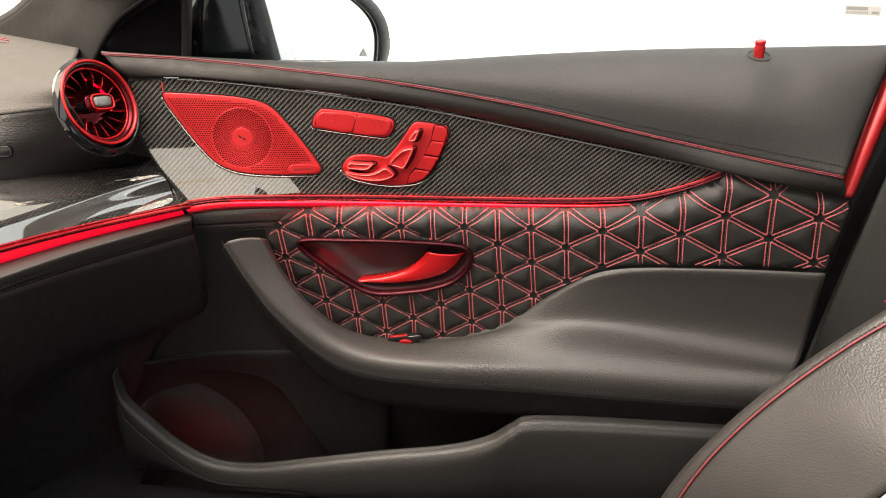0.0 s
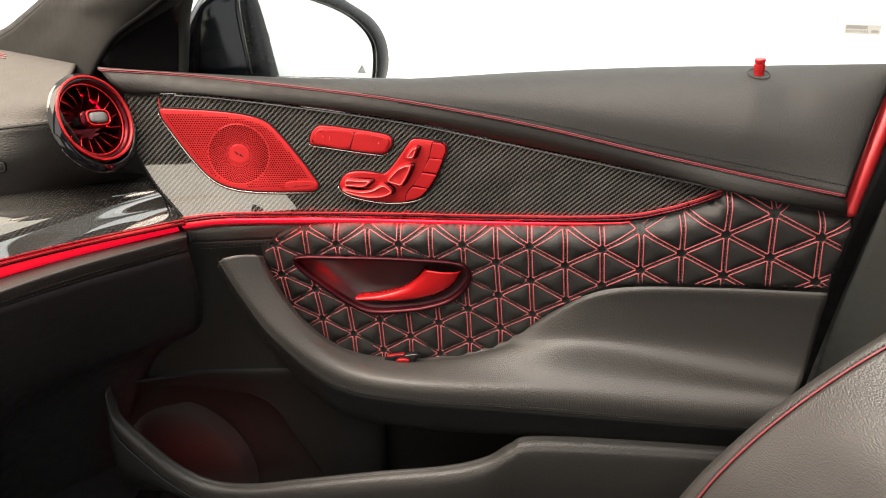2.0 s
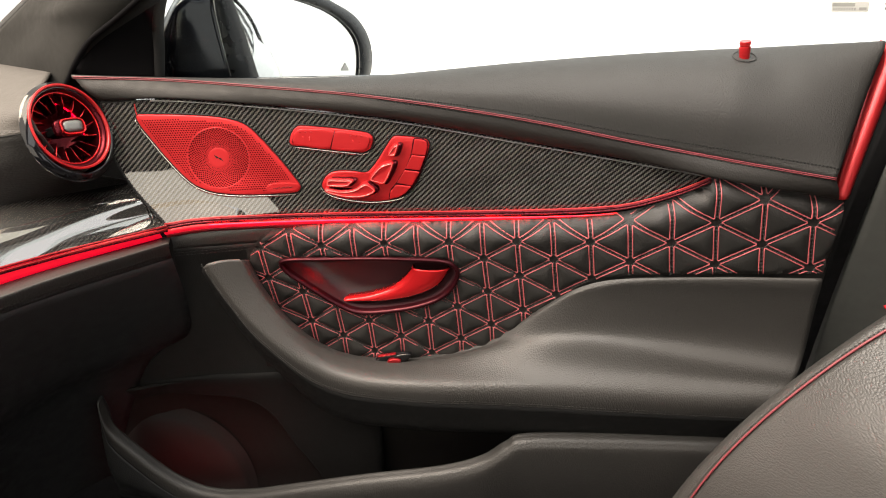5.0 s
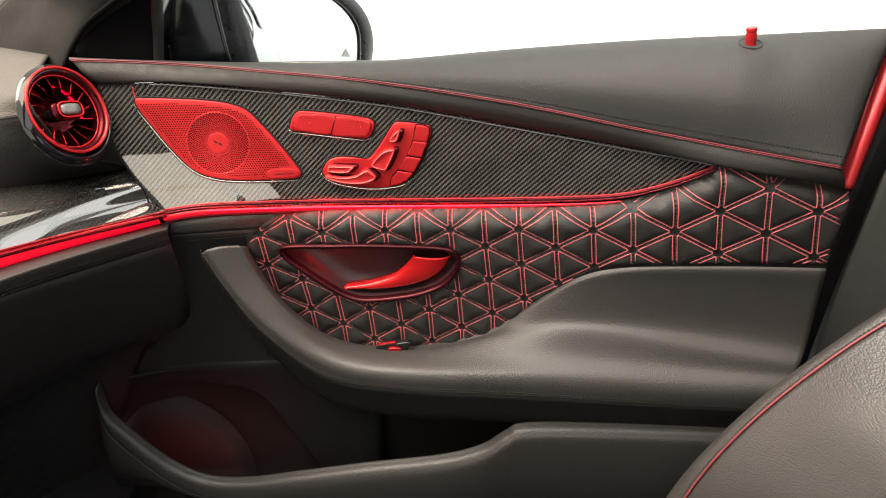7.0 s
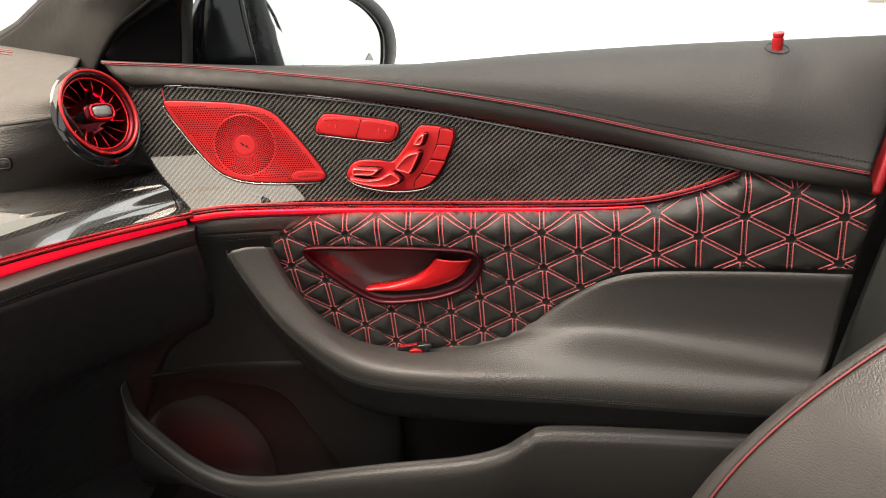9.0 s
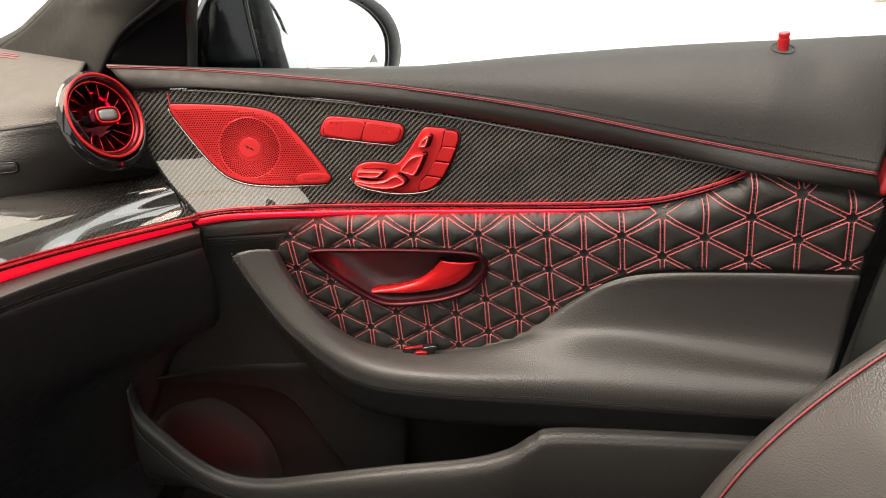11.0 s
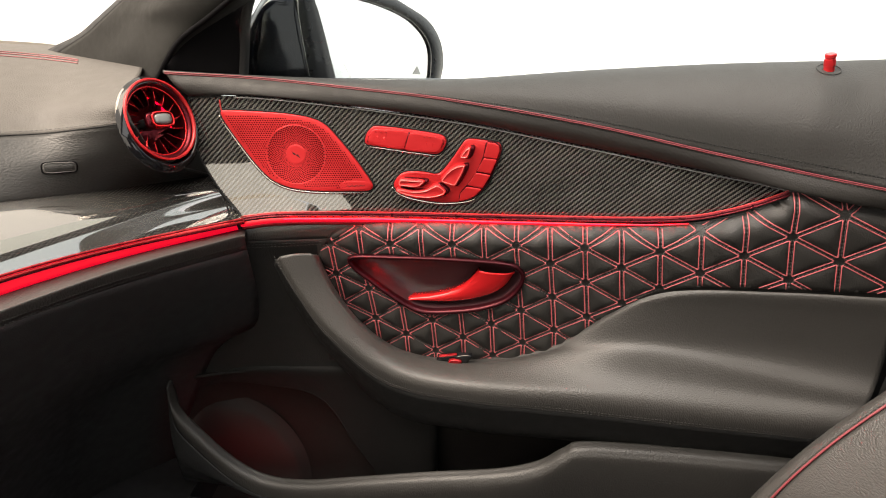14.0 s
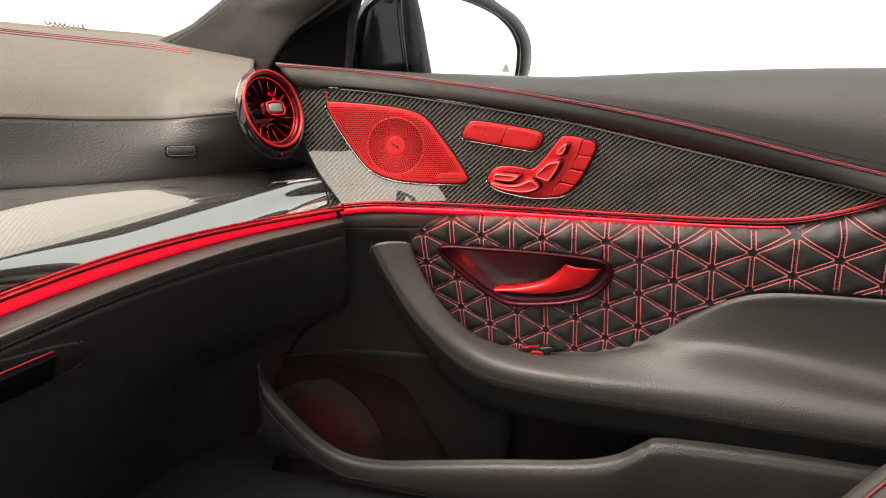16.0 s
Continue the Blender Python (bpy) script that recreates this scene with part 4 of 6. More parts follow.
H2B = [(-0.3527, 0.8990, 0.6854), (-0.3263, 0.8928, 0.6271), (-0.2747, 0.8814, 0.5607), (-0.1889, 0.8768, 0.5007), (-0.0735, 0.8720, 0.4950), (0.0533, 0.8680, 0.5030), (0.1553, 0.8670, 0.5109), (0.2484, 0.8610, 0.5116), (0.3843, 0.8540, 0.5093), (0.4946, 0.8470, 0.5107)]
H2C = [(-0.3616, 0.8962, 0.6840), (-0.3325, 0.8896, 0.6259), (-0.2802, 0.8778, 0.5589), (-0.1907, 0.8700, 0.4960), (-0.0725, 0.8610, 0.4918), (0.0534, 0.8560, 0.4986), (0.1556, 0.8540, 0.5030), (0.2509, 0.8490, 0.5019), (0.3831, 0.8440, 0.5002), (0.4892, 0.8400, 0.5013)]
H3 = [(-0.3694, 0.8950, 0.6815), (-0.3395, 0.8880, 0.6237), (-0.2866, 0.8760, 0.5545), (-0.1956, 0.8670, 0.4856), (-0.0725, 0.8560, 0.4789), (0.0528, 0.8510, 0.4835), (0.1562, 0.8480, 0.4856), (0.2546, 0.8440, 0.4840), (0.3848, 0.8400, 0.4837), (0.4854, 0.8370, 0.4838)]
ST = [(-0.3780, 0.9000, 0.6733), (-0.3473, 0.8920, 0.6166), (-0.2963, 0.8800, 0.5456), (-0.2023, 0.8700, 0.4698), (-0.0734, 0.8580, 0.4594), (0.0523, 0.8530, 0.4619), (0.1578, 0.8490, 0.4628), (0.2618, 0.8460, 0.4617), (0.3895, 0.8430, 0.4617), (0.4845, 0.8400, 0.4627)]
UB = [(-0.3944, 0.9350, 0.6465), (-0.3677, 0.9350, 0.5668), (-0.3103, 0.9300, 0.4681), (-0.2094, 0.9150, 0.3711), (-0.0809, 0.8950, 0.3658), (0.0540, 0.8880, 0.3707), (0.1668, 0.8840, 0.3746), (0.2778, 0.8820, 0.3777), (0.4141, 0.8800, 0.3807), (0.5056, 0.8780, 0.3805)]
ubk = [(x, y + 0.075, z + 0.012) for x, y, z in UB]
e1b = [(x, y + 0.02, z - 0.012) for x, y, z in E1]
arm_grid = loft_grid([e1b, E1, H0, H1, H1B, H2, H2B, H2C, H3, ST], 140, 60)
for _ in range(10):
    arm_grid[12:-4] = arm_grid[12:-4] * 0.5 + (arm_grid[11:-5] + arm_grid[13:-3]) * 0.25
for _ in range(40):
    arm_grid[6:-3, 2:-2] = arm_grid[6:-3, 2:-2] * 0.5 + (arm_grid[6:-3, 1:-3] + arm_grid[6:-3, 3:-1]) * 0.25
sheet("armrest", arm_grid, LEATHER, door, "padded black leather armrest", 0.004, face=(0, -1, 1))
under = loft_grid([ST, UB, ubk], 110, 14)
sheet("armrest_underside", under, SOFT_BLACK, door, "black underside of the armrest", 0.003, face=(0, -1, -1))
st = even(catmull(ST, 200), 200)
for off in (0.0, 0.0045):
    dashes("stitching", st + np.array([0, -0.0012, 0.003 + off]), GREY_THREAD, door, 0.0035, 0.0018, 0.0006)

# window switch on the armrest
sw = plate("window_switch", loop_of([(-0.1349, 0.9380, 0.4748), (-0.1208, 0.9380, 0.4861), (-0.0767, 0.9380, 0.4923), (-0.0790, 0.9380, 0.4815), (-0.0870, 0.9380, 0.4728), (-0.1295, 0.9380, 0.4689)], 40), lambda x, z: 0.941, 0.006, GLOSS_BLACK, door, "red and black rocker for the window", 0.002)
plate("rocker", loop_of([(-0.1012, 0.9340, 0.4876), (-0.0953, 0.9340, 0.4913), (-0.0781, 0.9340, 0.4943), (-0.0813, 0.9340, 0.4846), (-0.0892, 0.9340, 0.4772), (-0.1056, 0.9340, 0.4754)], 40), lambda x, z: 0.936, 0.003, GLOSS_BLACK, sw, "", 0.0015)
plate("toggle", loop_of([(-0.1136, 0.9310, 0.4788), (-0.1095, 0.9310, 0.4837), (-0.0990, 0.9310, 0.4853), (-0.0915, 0.9310, 0.4831), (-0.0927, 0.9310, 0.4783), (-0.1090, 0.9310, 0.4765)], 30), lambda x, z: 0.933, 0.004, RED_MID, sw, "", 0.0015)
plate("surround", loop_of([(-0.1269, 0.9340, 0.4879), (-0.1018, 0.9340, 0.4935), (-0.1019, 0.9340, 0.4916), (-0.1270, 0.9340, 0.4860)], 30), lambda x, z: 0.935, 0.002, RED_MID, sw, "", 0.0005)

# ---- lower door and pocket ----
LIP = [(-0.6121, 0.9050, 0.4019), (-0.5982, 0.8900, 0.3562), (-0.5546, 0.8780, 0.3106), (-0.4975, 0.8680, 0.2611), (-0.4395, 0.8640, 0.2326), (-0.3665, 0.8620, 0.2331), (-0.2720, 0.8620, 0.2539), (-0.1490, 0.8600, 0.2850), (-0.0213, 0.8580, 0.3141), (0.0452, 0.8580, 0.3413), (0.0837, 0.8600, 0.3733), (0.1181, 0.8620, 0.3905), (0.2541, 0.8620, 0.3966), (0.4591, 0.8620, 0.3984)]
lip = catmull(LIP, 140)
out1 = lip + np.array([0, -0.012, -0.006])
out2 = lip + np.array([0, -0.018, -0.03])
low_edge = lip.copy()
low_edge[:, 2] = 0.14 + 0.05 * np.clip((-0.25 - lip[:, 0]) / 0.15, 0, 1)
low_edge[:, 1] = 0.875
low_mid = out2 * 0.5 + low_edge * 0.5 + np.array([0, -0.012, 0])
inn1 = lip + np.array([0, 0.010, -0.004])
inn2 = lip + np.array([0, 0.016, -0.05])
pocket_front = loft_grid([inn2, inn1, lip, out1, out2, low_mid, low_edge], 140, 40)
fold = pocket_front[26]
sheet("pocket_front", pocket_front, POCKET_LEATHER, door, "black leather front of the door pocket", 0.003,
      skip=lambda p: p[0] < fold[52, 0] and p[2] < np.interp(p[0], fold[:, 0], fold[:, 2]))
# front corner of the same panel, blackened for the footwell's shade
sheet("shaded_corner", pocket_front[26:, :53], GLOVE_BLACK, door, "lower corner of the pocket front, coloured black for its shade", 0.003)
WALL = [[(-0.6361, 0.9300, 0.3838), (-0.4947, 0.9750, 0.3842), (-0.2937, 0.9780, 0.4008), (-0.0071, 0.9780, 0.3942), (0.5087, 0.9650, 0.4119)],
        [(-0.6540, 0.9450, 0.3383), (-0.5137, 0.9950, 0.3302), (-0.3045, 0.9950, 0.3480), (-0.0079, 0.9900, 0.3433), (0.5218, 0.9750, 0.3647)],
        [(-0.6890, 0.9650, 0.2381), (-0.5402, 1.0000, 0.2094), (-0.3214, 1.0000, 0.2193), (-0.0088, 0.9950, 0.2386), (0.5412, 0.9800, 0.2787)],
        [(-0.7410, 0.9700, 0.0533), (-0.5773, 1.0000, 0.0265), (-0.3434, 1.0000, 0.0395), (-0.0097, 0.9950, 0.0642), (0.5751, 0.9800, 0.1148)],
        [(-0.7961, 0.9700, -0.1528), (-0.6198, 1.0000, -0.1831), (-0.3685, 1.0000, -0.1661), (-0.0109, 0.9950, -0.1348), (0.6135, 0.9800, -0.0713)]]
sheet("pocket_wall", loft_grid(WALL, 60, 30), POCKET_PLASTIC, door, "dark plastic back of the door pocket", 0.004)
bead("pocket_edge", smooth_path([(-0.6180, 0.9430, 0.3690), (-0.5830, 0.9550, 0.3769), (-0.5019, 0.9680, 0.3873), (-0.4071, 0.9720, 0.3966), (-0.3000, 0.9720, 0.4044)], 40), 0.0022, SOFT_BLACK, door, "", 6)
box("pocket_floor", (-0.608, 0.872, 0.05), (0.60, 1.02, 0.07), SOFT_BLACK, door, "black bottom of the door pocket", 0)
# loudspeaker cover, a low dome in a recess of the pocket's lining
bc = (-0.600, 0.992, 0.070)
v, f = [], []
NB = 64
DOME = [(1.06, 0.006), (1.0, 0.0), (0.985, -0.006), (0.95, -0.011), (0.90, -0.0135), (0.75, -0.0165), (0.5, -0.019), (0.2, -0.020), (0.02, -0.020)]
for r, dy in DOME:
    for i in range(NB):
        b = 2 * math.pi * i / NB
        v.append((bc[0] + 0.178 * r * math.cos(b) + 0.030 * r * math.sin(b), bc[1] + dy, bc[2] + 0.222 * r * math.sin(b)))
for j in range(len(DOME) - 1):
    f += [(j * NB + i, j * NB + (i + 1) % NB, (j + 1) * NB + (i + 1) % NB, (j + 1) * NB + i) for i in range(NB)]
f.append(tuple(range((len(DOME) - 1) * NB, len(DOME) * NB)))
fix_normals(raw("loudspeaker_cover", v, f, SPEAKER_GREY, door, "low domed loudspeaker cover in the pocket"))
ARC = [(-0.6100, 0.9750, 0.3180), (-0.5789, 0.9750, 0.3423), (-0.5223, 0.9750, 0.3584), (-0.4398, 0.9750, 0.3558), (-0.3837, 0.9750, 0.3474), (-0.3438, 0.9750, 0.3156), (-0.3081, 0.9750, 0.2405), (-0.2622, 0.9750, 0.1508), (-0.2347, 0.9750, 0.0668)]
RIM = [(-0.6214, 0.9680, 0.3538), (-0.5950, 0.9680, 0.3770), (-0.4806, 0.9680, 0.3990), (-0.3653, 0.9680, 0.4091), (-0.2623, 0.9680, 0.4145), (-0.1615, 0.9680, 0.3978), (-0.1533, 0.9680, 0.2894), (-0.1533, 0.9680, 0.1705), (-0.1519, 0.9680, 0.0823)]
arc_in = [(x - 0.004, y + 0.028, z - 0.003) for x, y, z in ARC]
arc_lip = [tuple(np.array(a) * 0.9 + np.array(r) * 0.1 + np.array((0, -0.003, 0))) for a, r in zip(ARC, RIM)]
rim_back = [(x + 0.010, y + 0.030, z) for x, y, z in RIM]
# black colour stands for the shadow band round the recess
sheet("pocket_lining", loft_grid([arc_in, ARC, arc_lip, RIM, rim_back], 70, 24), SOFT_BLACK, door, "moulded lining round the loudspeaker recess, coloured dark for its shade", 0.003)

# ---- lock pin, rear end trim ----
pin = np.array([(0.4060, 1.0450, 0.9519)][0])
# pin moved along the camera's sight line onto the trim, to fit the view
flat_up = upper.reshape(-1, 3)
camera_eye = np.array((0.039, 0.053, 1.196))
way = (pin - camera_eye) / np.linalg.norm(pin - camera_eye)
gap = np.linalg.norm(np.cross(flat_up - camera_eye, way), axis=1)
gap[:160 * 7] = 1.0
pj, pi = divmod(int(gap.argmin()), 160)
pin = upper[pj, pi]
pin_n = np.cross(upper[pj, pi + 1] - upper[pj, pi - 1], upper[pj + 1, pi] - upper[pj - 1, pi])
pin_n = Vector(pin_n if pin_n[2] > 0 else -pin_n).normalized()


def turned(name, profile, at, mat, parent, label="", sides=24, m=None, caps=False):
    v, f = [], []
    for r, h in profile:
        v += [(r * math.cos(a), r * math.sin(a), h) for a in np.linspace(0, 2 * math.pi, sides + 1)[:-1]]
    for j in range(len(profile) - 1):
        f += [(j * sides + i, j * sides + (i + 1) % sides, (j + 1) * sides + (i + 1) % sides, (j + 1) * sides + i) for i in range(sides)]
    if caps:
        f += [tuple(range(sides))[::-1], tuple(range((len(profile) - 1) * sides, len(profile) * sides))]
    m = m or Matrix.Translation(at)
    v = [tuple(m @ Vector(p)) for p in v]
    return raw(name, v, f, mat, parent, label, smooth=True)


lock = turned("lock_pin", [(0.0068, -0.01), (0.0068, 0.005), (0.0074, 0.0055), (0.0074, 0.0140), (0.0064, 0.0145), (0.0064, 0.0162), (0.0074, 0.0167), (0.0074, 0.0208), (0.0068, 0.0216)], pin, RED_SATIN, door, "red metal door lock pin", caps=True, m=Matrix.Translation(pin) @ Euler((0, -0.13, 0)).to_matrix().to_4x4())
for face in lock.data.polygons:
    face.use_smooth = False
ca = Matrix.Translation(pin) @ pin_n.to_track_quat('Z', 'Y').to_matrix().to_4x4()
bead("collar", [ca @ Vector((0.0150 * math.cos(q), 0.0150 * math.sin(q), 0.0006)) for q in np.linspace(0, 2 * math.pi, 41)[:-1]], 0.0007, LEATHER_ROUGH, lock, "", 6, True, 1.0, tuple(pin_n))
ENDA = [(0.5752, 1.0200, 0.9799), (0.5543, 0.9850, 0.9207), (0.5318, 0.9450, 0.8536), (0.5155, 0.9200, 0.7934)]
ENDB = [(0.6023, 1.0100, 0.9822), (0.5754, 0.9750, 0.9238), (0.5506, 0.9400, 0.8557), (0.5320, 0.9150, 0.7943)]
ea, eb = catmull(ENDA, 30), catmull(ENDB, 30)
sheet("rear_end_trim", np.stack([ea + np.array([0, 0.012, 0]), ea + np.array([0.001, -0.002, 0]), (ea + eb) / 2 + np.array([0, -0.005, 0]), eb, eb + np.array([0.002, 0.015, 0])]), RED_CAP, door, "red metal end cap of the door trim", 0.002)
SEALA = [(0.6104, 1.0200, 0.9799), (0.5835, 0.9850, 0.9208), (0.5586, 0.9500, 0.8519), (0.5421, 0.9300, 0.7873), (0.5373, 0.9250, 0.7231), (0.5331, 0.9200, 0.6491), (0.5195, 0.9000, 0.5592), (0.5114, 0.8900, 0.4546), (0.5087, 0.8900, 0.3557)]
SEALB = [(0.6451, 1.0100, 0.9822), (0.6261, 0.9900, 0.9195), (0.5962, 0.9600, 0.8484), (0.5778, 0.9450, 0.7807), (0.5714, 0.9400, 0.7155), (0.5647, 0.9350, 0.6402), (0.5521, 0.9200, 0.5449), (0.5431, 0.9100, 0.4377), (0.5339, 0.9100, 0.3362)]
sa, sb = catmull(SEALA, 40), catmull(SEALB, 40)
sheet("door_edge_seal", np.stack([sa + np.array([0, 0.03, 0]), sa, (sa + sb) / 2 + np.array([0, 0.01, 0]), sb, sb + np.array([0, 0.04, 0])]), RUBBER, door, "black rubber seal at the door edge", 0.003)

# ---- window pane, mirror sail and mirror ----
PANE_LO = [(-0.4509, 1.0620, 0.9065), (-0.0976, 1.0850, 0.9077), (0.2482, 1.0850, 0.9383), (0.7162, 1.0600, 0.9687)]
pane_lo = catmull(PANE_LO, 30)
pane_hi = pane_lo + np.array([0.02, -0.16, 0.42])
pane = sheet("window_glass", loft_grid([pane_lo, (pane_lo + pane_hi) / 2 + np.array([0, 0.02, 0]), pane_hi], 30, 10), GLASS, door, "clear side window", 0)
pane.visible_shadow = False
SA = [(-0.5517, 0.9850, 0.9356), (-0.5219, 1.0000, 0.9775), (-0.4813, 1.0200, 1.0114), (-0.4433, 1.0350, 1.0352), (-0.3859, 1.0500, 1.0695)]
SB = [(-0.4428, 1.0300, 0.9218), (-0.4377, 1.0400, 0.9683), (-0.4370, 1.0500, 0.9991), (-0.4255, 1.0550, 1.0302), (-0.3776, 1.0600, 1.0681)]
sheet("mirror_sail", loft_grid([SA, SB], 30, 8), SAIL_BLACK, door, "black triangular mirror sail", 0.006)
bead("window_post", smooth_path([(-0.4495, 1.0350, 0.9169), (-0.4436, 1.0450, 0.9672), (-0.4393, 1.0550, 1.0062), (-0.4235, 1.0600, 1.0452), (-0.3855, 1.0600, 1.0908)], 24), 0.0095, RUBBER, door, "black window guide post", 10)

seal_path = smooth_path([(-0.5631, 0.9850, 0.9230), (-0.5536, 0.9850, 0.9360), (-0.5375, 0.9850, 0.9577), (-0.5120, 0.9900, 0.9859), (-0.4604, 0.9950, 1.0200), (-0.3667, 0.9950, 1.0841)], 30)
bead("door_seal", seal_path, 0.0040, SAIL_BLACK, door, "black rubber seal along the pillar", 8)
OUT = [[(-0.55, 1.10, 0.90), (0.0, 1.135, 0.905), (0.70, 1.12, 0.93)], [(-0.55, 1.15, 0.80), (0.0, 1.19, 0.80), (0.70, 1.17, 0.80)], [(-0.55, 1.13, 0.30), (0.0, 1.17, 0.30), (0.70, 1.15, 0.30)]]
sheet("outer_skin", loft_grid(OUT, 30, 16), PAINT, door, "dark painted outer skin of the door", 0.004, face=(0, 1, 0))

mirror = thing("door_mirror", "dark painted outside mirror with clear glass", "")
mirror.parent = door
# plane of the mirror glass
g0 = np.array([(-0.2830, 1.2350, 0.9431)][0])
mn = Vector((0.80, -0.59, 0.10)).normalized()


def to_glass(pts, off=0.0):
    """Places moved along the camera's sight lines onto the plane of the mirror glass."""
    e = np.array((0.039, 0.053, 1.196))
    nn = np.array(mn)
    out = []
    for p in pts:
        d = np.array(p) - e
        k = np.dot(g0 - nn * off - e, nn) / np.dot(d, nn)
        out.append(e + d * k)
    return np.array(out)


GL = to_glass([(-0.3809, 1.2, 1.0104), (-0.3737, 1.2, 1.0131), (-0.3444, 1.2, 1.0174), (-0.3012, 1.2, 1.0129), (-0.2551, 1.2, 1.0011), (-0.2186, 1.2, 0.9856), (-0.1945, 1.2, 0.9664), (-0.1800, 1.2, 0.9440), (-0.1761, 1.2, 0.9174), (-0.1811, 1.2, 0.8783), (-0.1990, 1.2, 0.8531), (-0.2758, 1.2, 0.8445), (-0.3369, 1.2, 0.8453), (-0.3507, 1.2, 0.8626), (-0.3602, 1.2, 0.9074), (-0.3685, 1.2, 0.9553), (-0.3762, 1.2, 0.9923)])
SHELL = to_glass([(-0.4100, 1.2, 1.0195), (-0.3945, 1.2, 1.0309), (-0.3481, 1.2, 1.0360), (-0.2923, 1.2, 1.0305), (-0.2372, 1.2, 1.0180), (-0.2075, 1.2, 1.0037), (-0.1741, 1.2, 0.9828), (-0.1542, 1.2, 0.9534), (-0.1479, 1.2, 0.9155), (-0.1550, 1.2, 0.8813), (-0.1743, 1.2, 0.8481), (-0.2573, 1.2, 0.8271), (-0.3395, 1.2, 0.8266), (-0.3900, 1.2, 0.8336), (-0.4000, 1.2, 0.8725), (-0.4033, 1.2, 0.9073), (-0.4070, 1.2, 0.9600)])


def closed_loop(pts):
    return catmull(np.vstack([pts[-2:], pts, pts[:3]]), (len(pts) + 4) * 6 + 1)[12:12 + len(pts) * 6]


gl, shell = closed_loop(GL), closed_loop(SHELL)
ng = len(gl)
cen = gl.mean(0)
raw("mirror_glass", np.vstack([gl, cen[None]]), [(i, (i + 1) % ng, ng) for i in range(ng)], MIRROR, mirror, "silver mirror glass", smooth=False)
nn = np.array(mn)
rings = [gl - nn * 0.002, gl + nn * 0.004, gl * 0.93 + shell * 0.07 + nn * 0.007, gl * 0.6 + shell * 0.4 + nn * 0.006, gl * 0.15 + shell * 0.85 + nn * 0.001, shell - nn * 0.006, shell - nn * 0.022, cen + (shell - cen) * 0.93 - nn * 0.06, cen + (shell - cen) * 0.7 - nn * 0.10, cen + (shell - cen) * 0.25 - nn * 0.115]
v = np.vstack(rings)
f = [(j * ng + i, j * ng + (i + 1) % ng, (j + 1) * ng + (i + 1) % ng, (j + 1) * ng + i) for j in range(len(rings) - 1) for i in range(ng)]
f.append(tuple(range((len(rings) - 1) * ng, len(rings) * ng)))
fix_normals(raw("housing", v, f, SHELL_PAINT, mirror, "dark painted mirror shell"))
# grey bead paints the highlight along the edge of the glass
bead("glass_edge_highlight", gl + nn * 0.0042, 0.0011, GREY_GLOSS, mirror, "thin grey bead for the highlight round the mirror glass", 6, True, 1.0, tuple(nn))
HS = [[(-0.4990, 1.1000, 0.8891), (-0.4850, 1.1000, 0.9380), (-0.4702, 1.1000, 0.9677), (-0.4464, 1.1000, 1.0019), (-0.4374, 1.1100, 1.0177), (-0.4283, 1.1200, 1.0294)], [(-0.4363, 1.0780, 0.8966), (-0.4321, 1.0800, 0.9450), (-0.4260, 1.0830, 0.9800), (-0.4180, 1.0880, 1.0070), (-0.4110, 1.1000, 1.0240), (-0.4080, 1.1180, 1.0340)],
      to_glass([(-0.3900, 1.2, 0.8336), (-0.3990, 1.2, 0.8800), (-0.4025, 1.2, 0.9150), (-0.4055, 1.2, 0.9500), (-0.4075, 1.2, 0.9850), (-0.4050, 1.2, 1.0200)], 0.004)]
sheet("mirror_foot", loft_grid(HS, 40, 24), PAINT_DULL, mirror, "dark glossy inner side of the mirror", 0.006)
# grey bead paints the thin highlight along the shell's seam
bead("seam", to_glass([(-0.4010, 1.2, 0.8800), (-0.4045, 1.2, 0.9150), (-0.4075, 1.2, 0.9500), (-0.4095, 1.2, 0.9850), (-0.4080, 1.2, 1.0180)], -0.002), 0.0010, GREY_GLOSS, mirror, "", 5)
tri = to_glass([(-0.1987, 1.2000, 0.9048), (-0.2068, 1.2000, 0.8911), (-0.1930, 1.2000, 0.8911)], -0.001)
raw("warning_mark", tri, [(0, 1, 2)], PALE_MARK, mirror, "", smooth=False)

# stickers on the window, with unreadable print
def on_pane(pts, off=0.003):
    return [np.array(p) + np.array([0, -off, 0]) for p in pts]


def sticker(name, quad, label):
    q = [np.array(p) for p in quad]
    v = on_pane(q, 0.0) + on_pane(q, 0.0006)
    ob = raw(name, v, [(0, 1, 2, 3), (4, 7, 6, 5), (0, 4, 5, 1), (1, 5, 6, 2), (2, 6, 7, 3), (3, 7, 4, 0)], STICKER, pane, label, smooth=False)
    ob.data.materials.append(STICKER_INK)
    a, b, c, d = (p + np.array([0, -0.0009, 0]) for p in q)
    bm = bmesh.new()
    bm.from_mesh(ob.data)

    def bar(u0, u1, w0, w1):
        at = lambda u, w: (a * (1 - u) + b * u) * (1 - w) + (d * (1 - u) + c * u) * w
        fc = bm.faces.new([bm.verts.new(tuple(at(u, w))) for u, w in ((u0, w0), (u1, w0), (u1, w1), (u0, w1))])
        fc.material_index = 1
    bar(0.03, 0.62, 0.12, 0.45)
    for i in range(9):
        bar(0.05 + i * 0.07, 0.09 + i * 0.07, 0.58, 0.82)
    bar(0.74, 0.94, 0.55, 0.8)
    bm.to_mesh(ob.data)
    bm.free()
    return ob


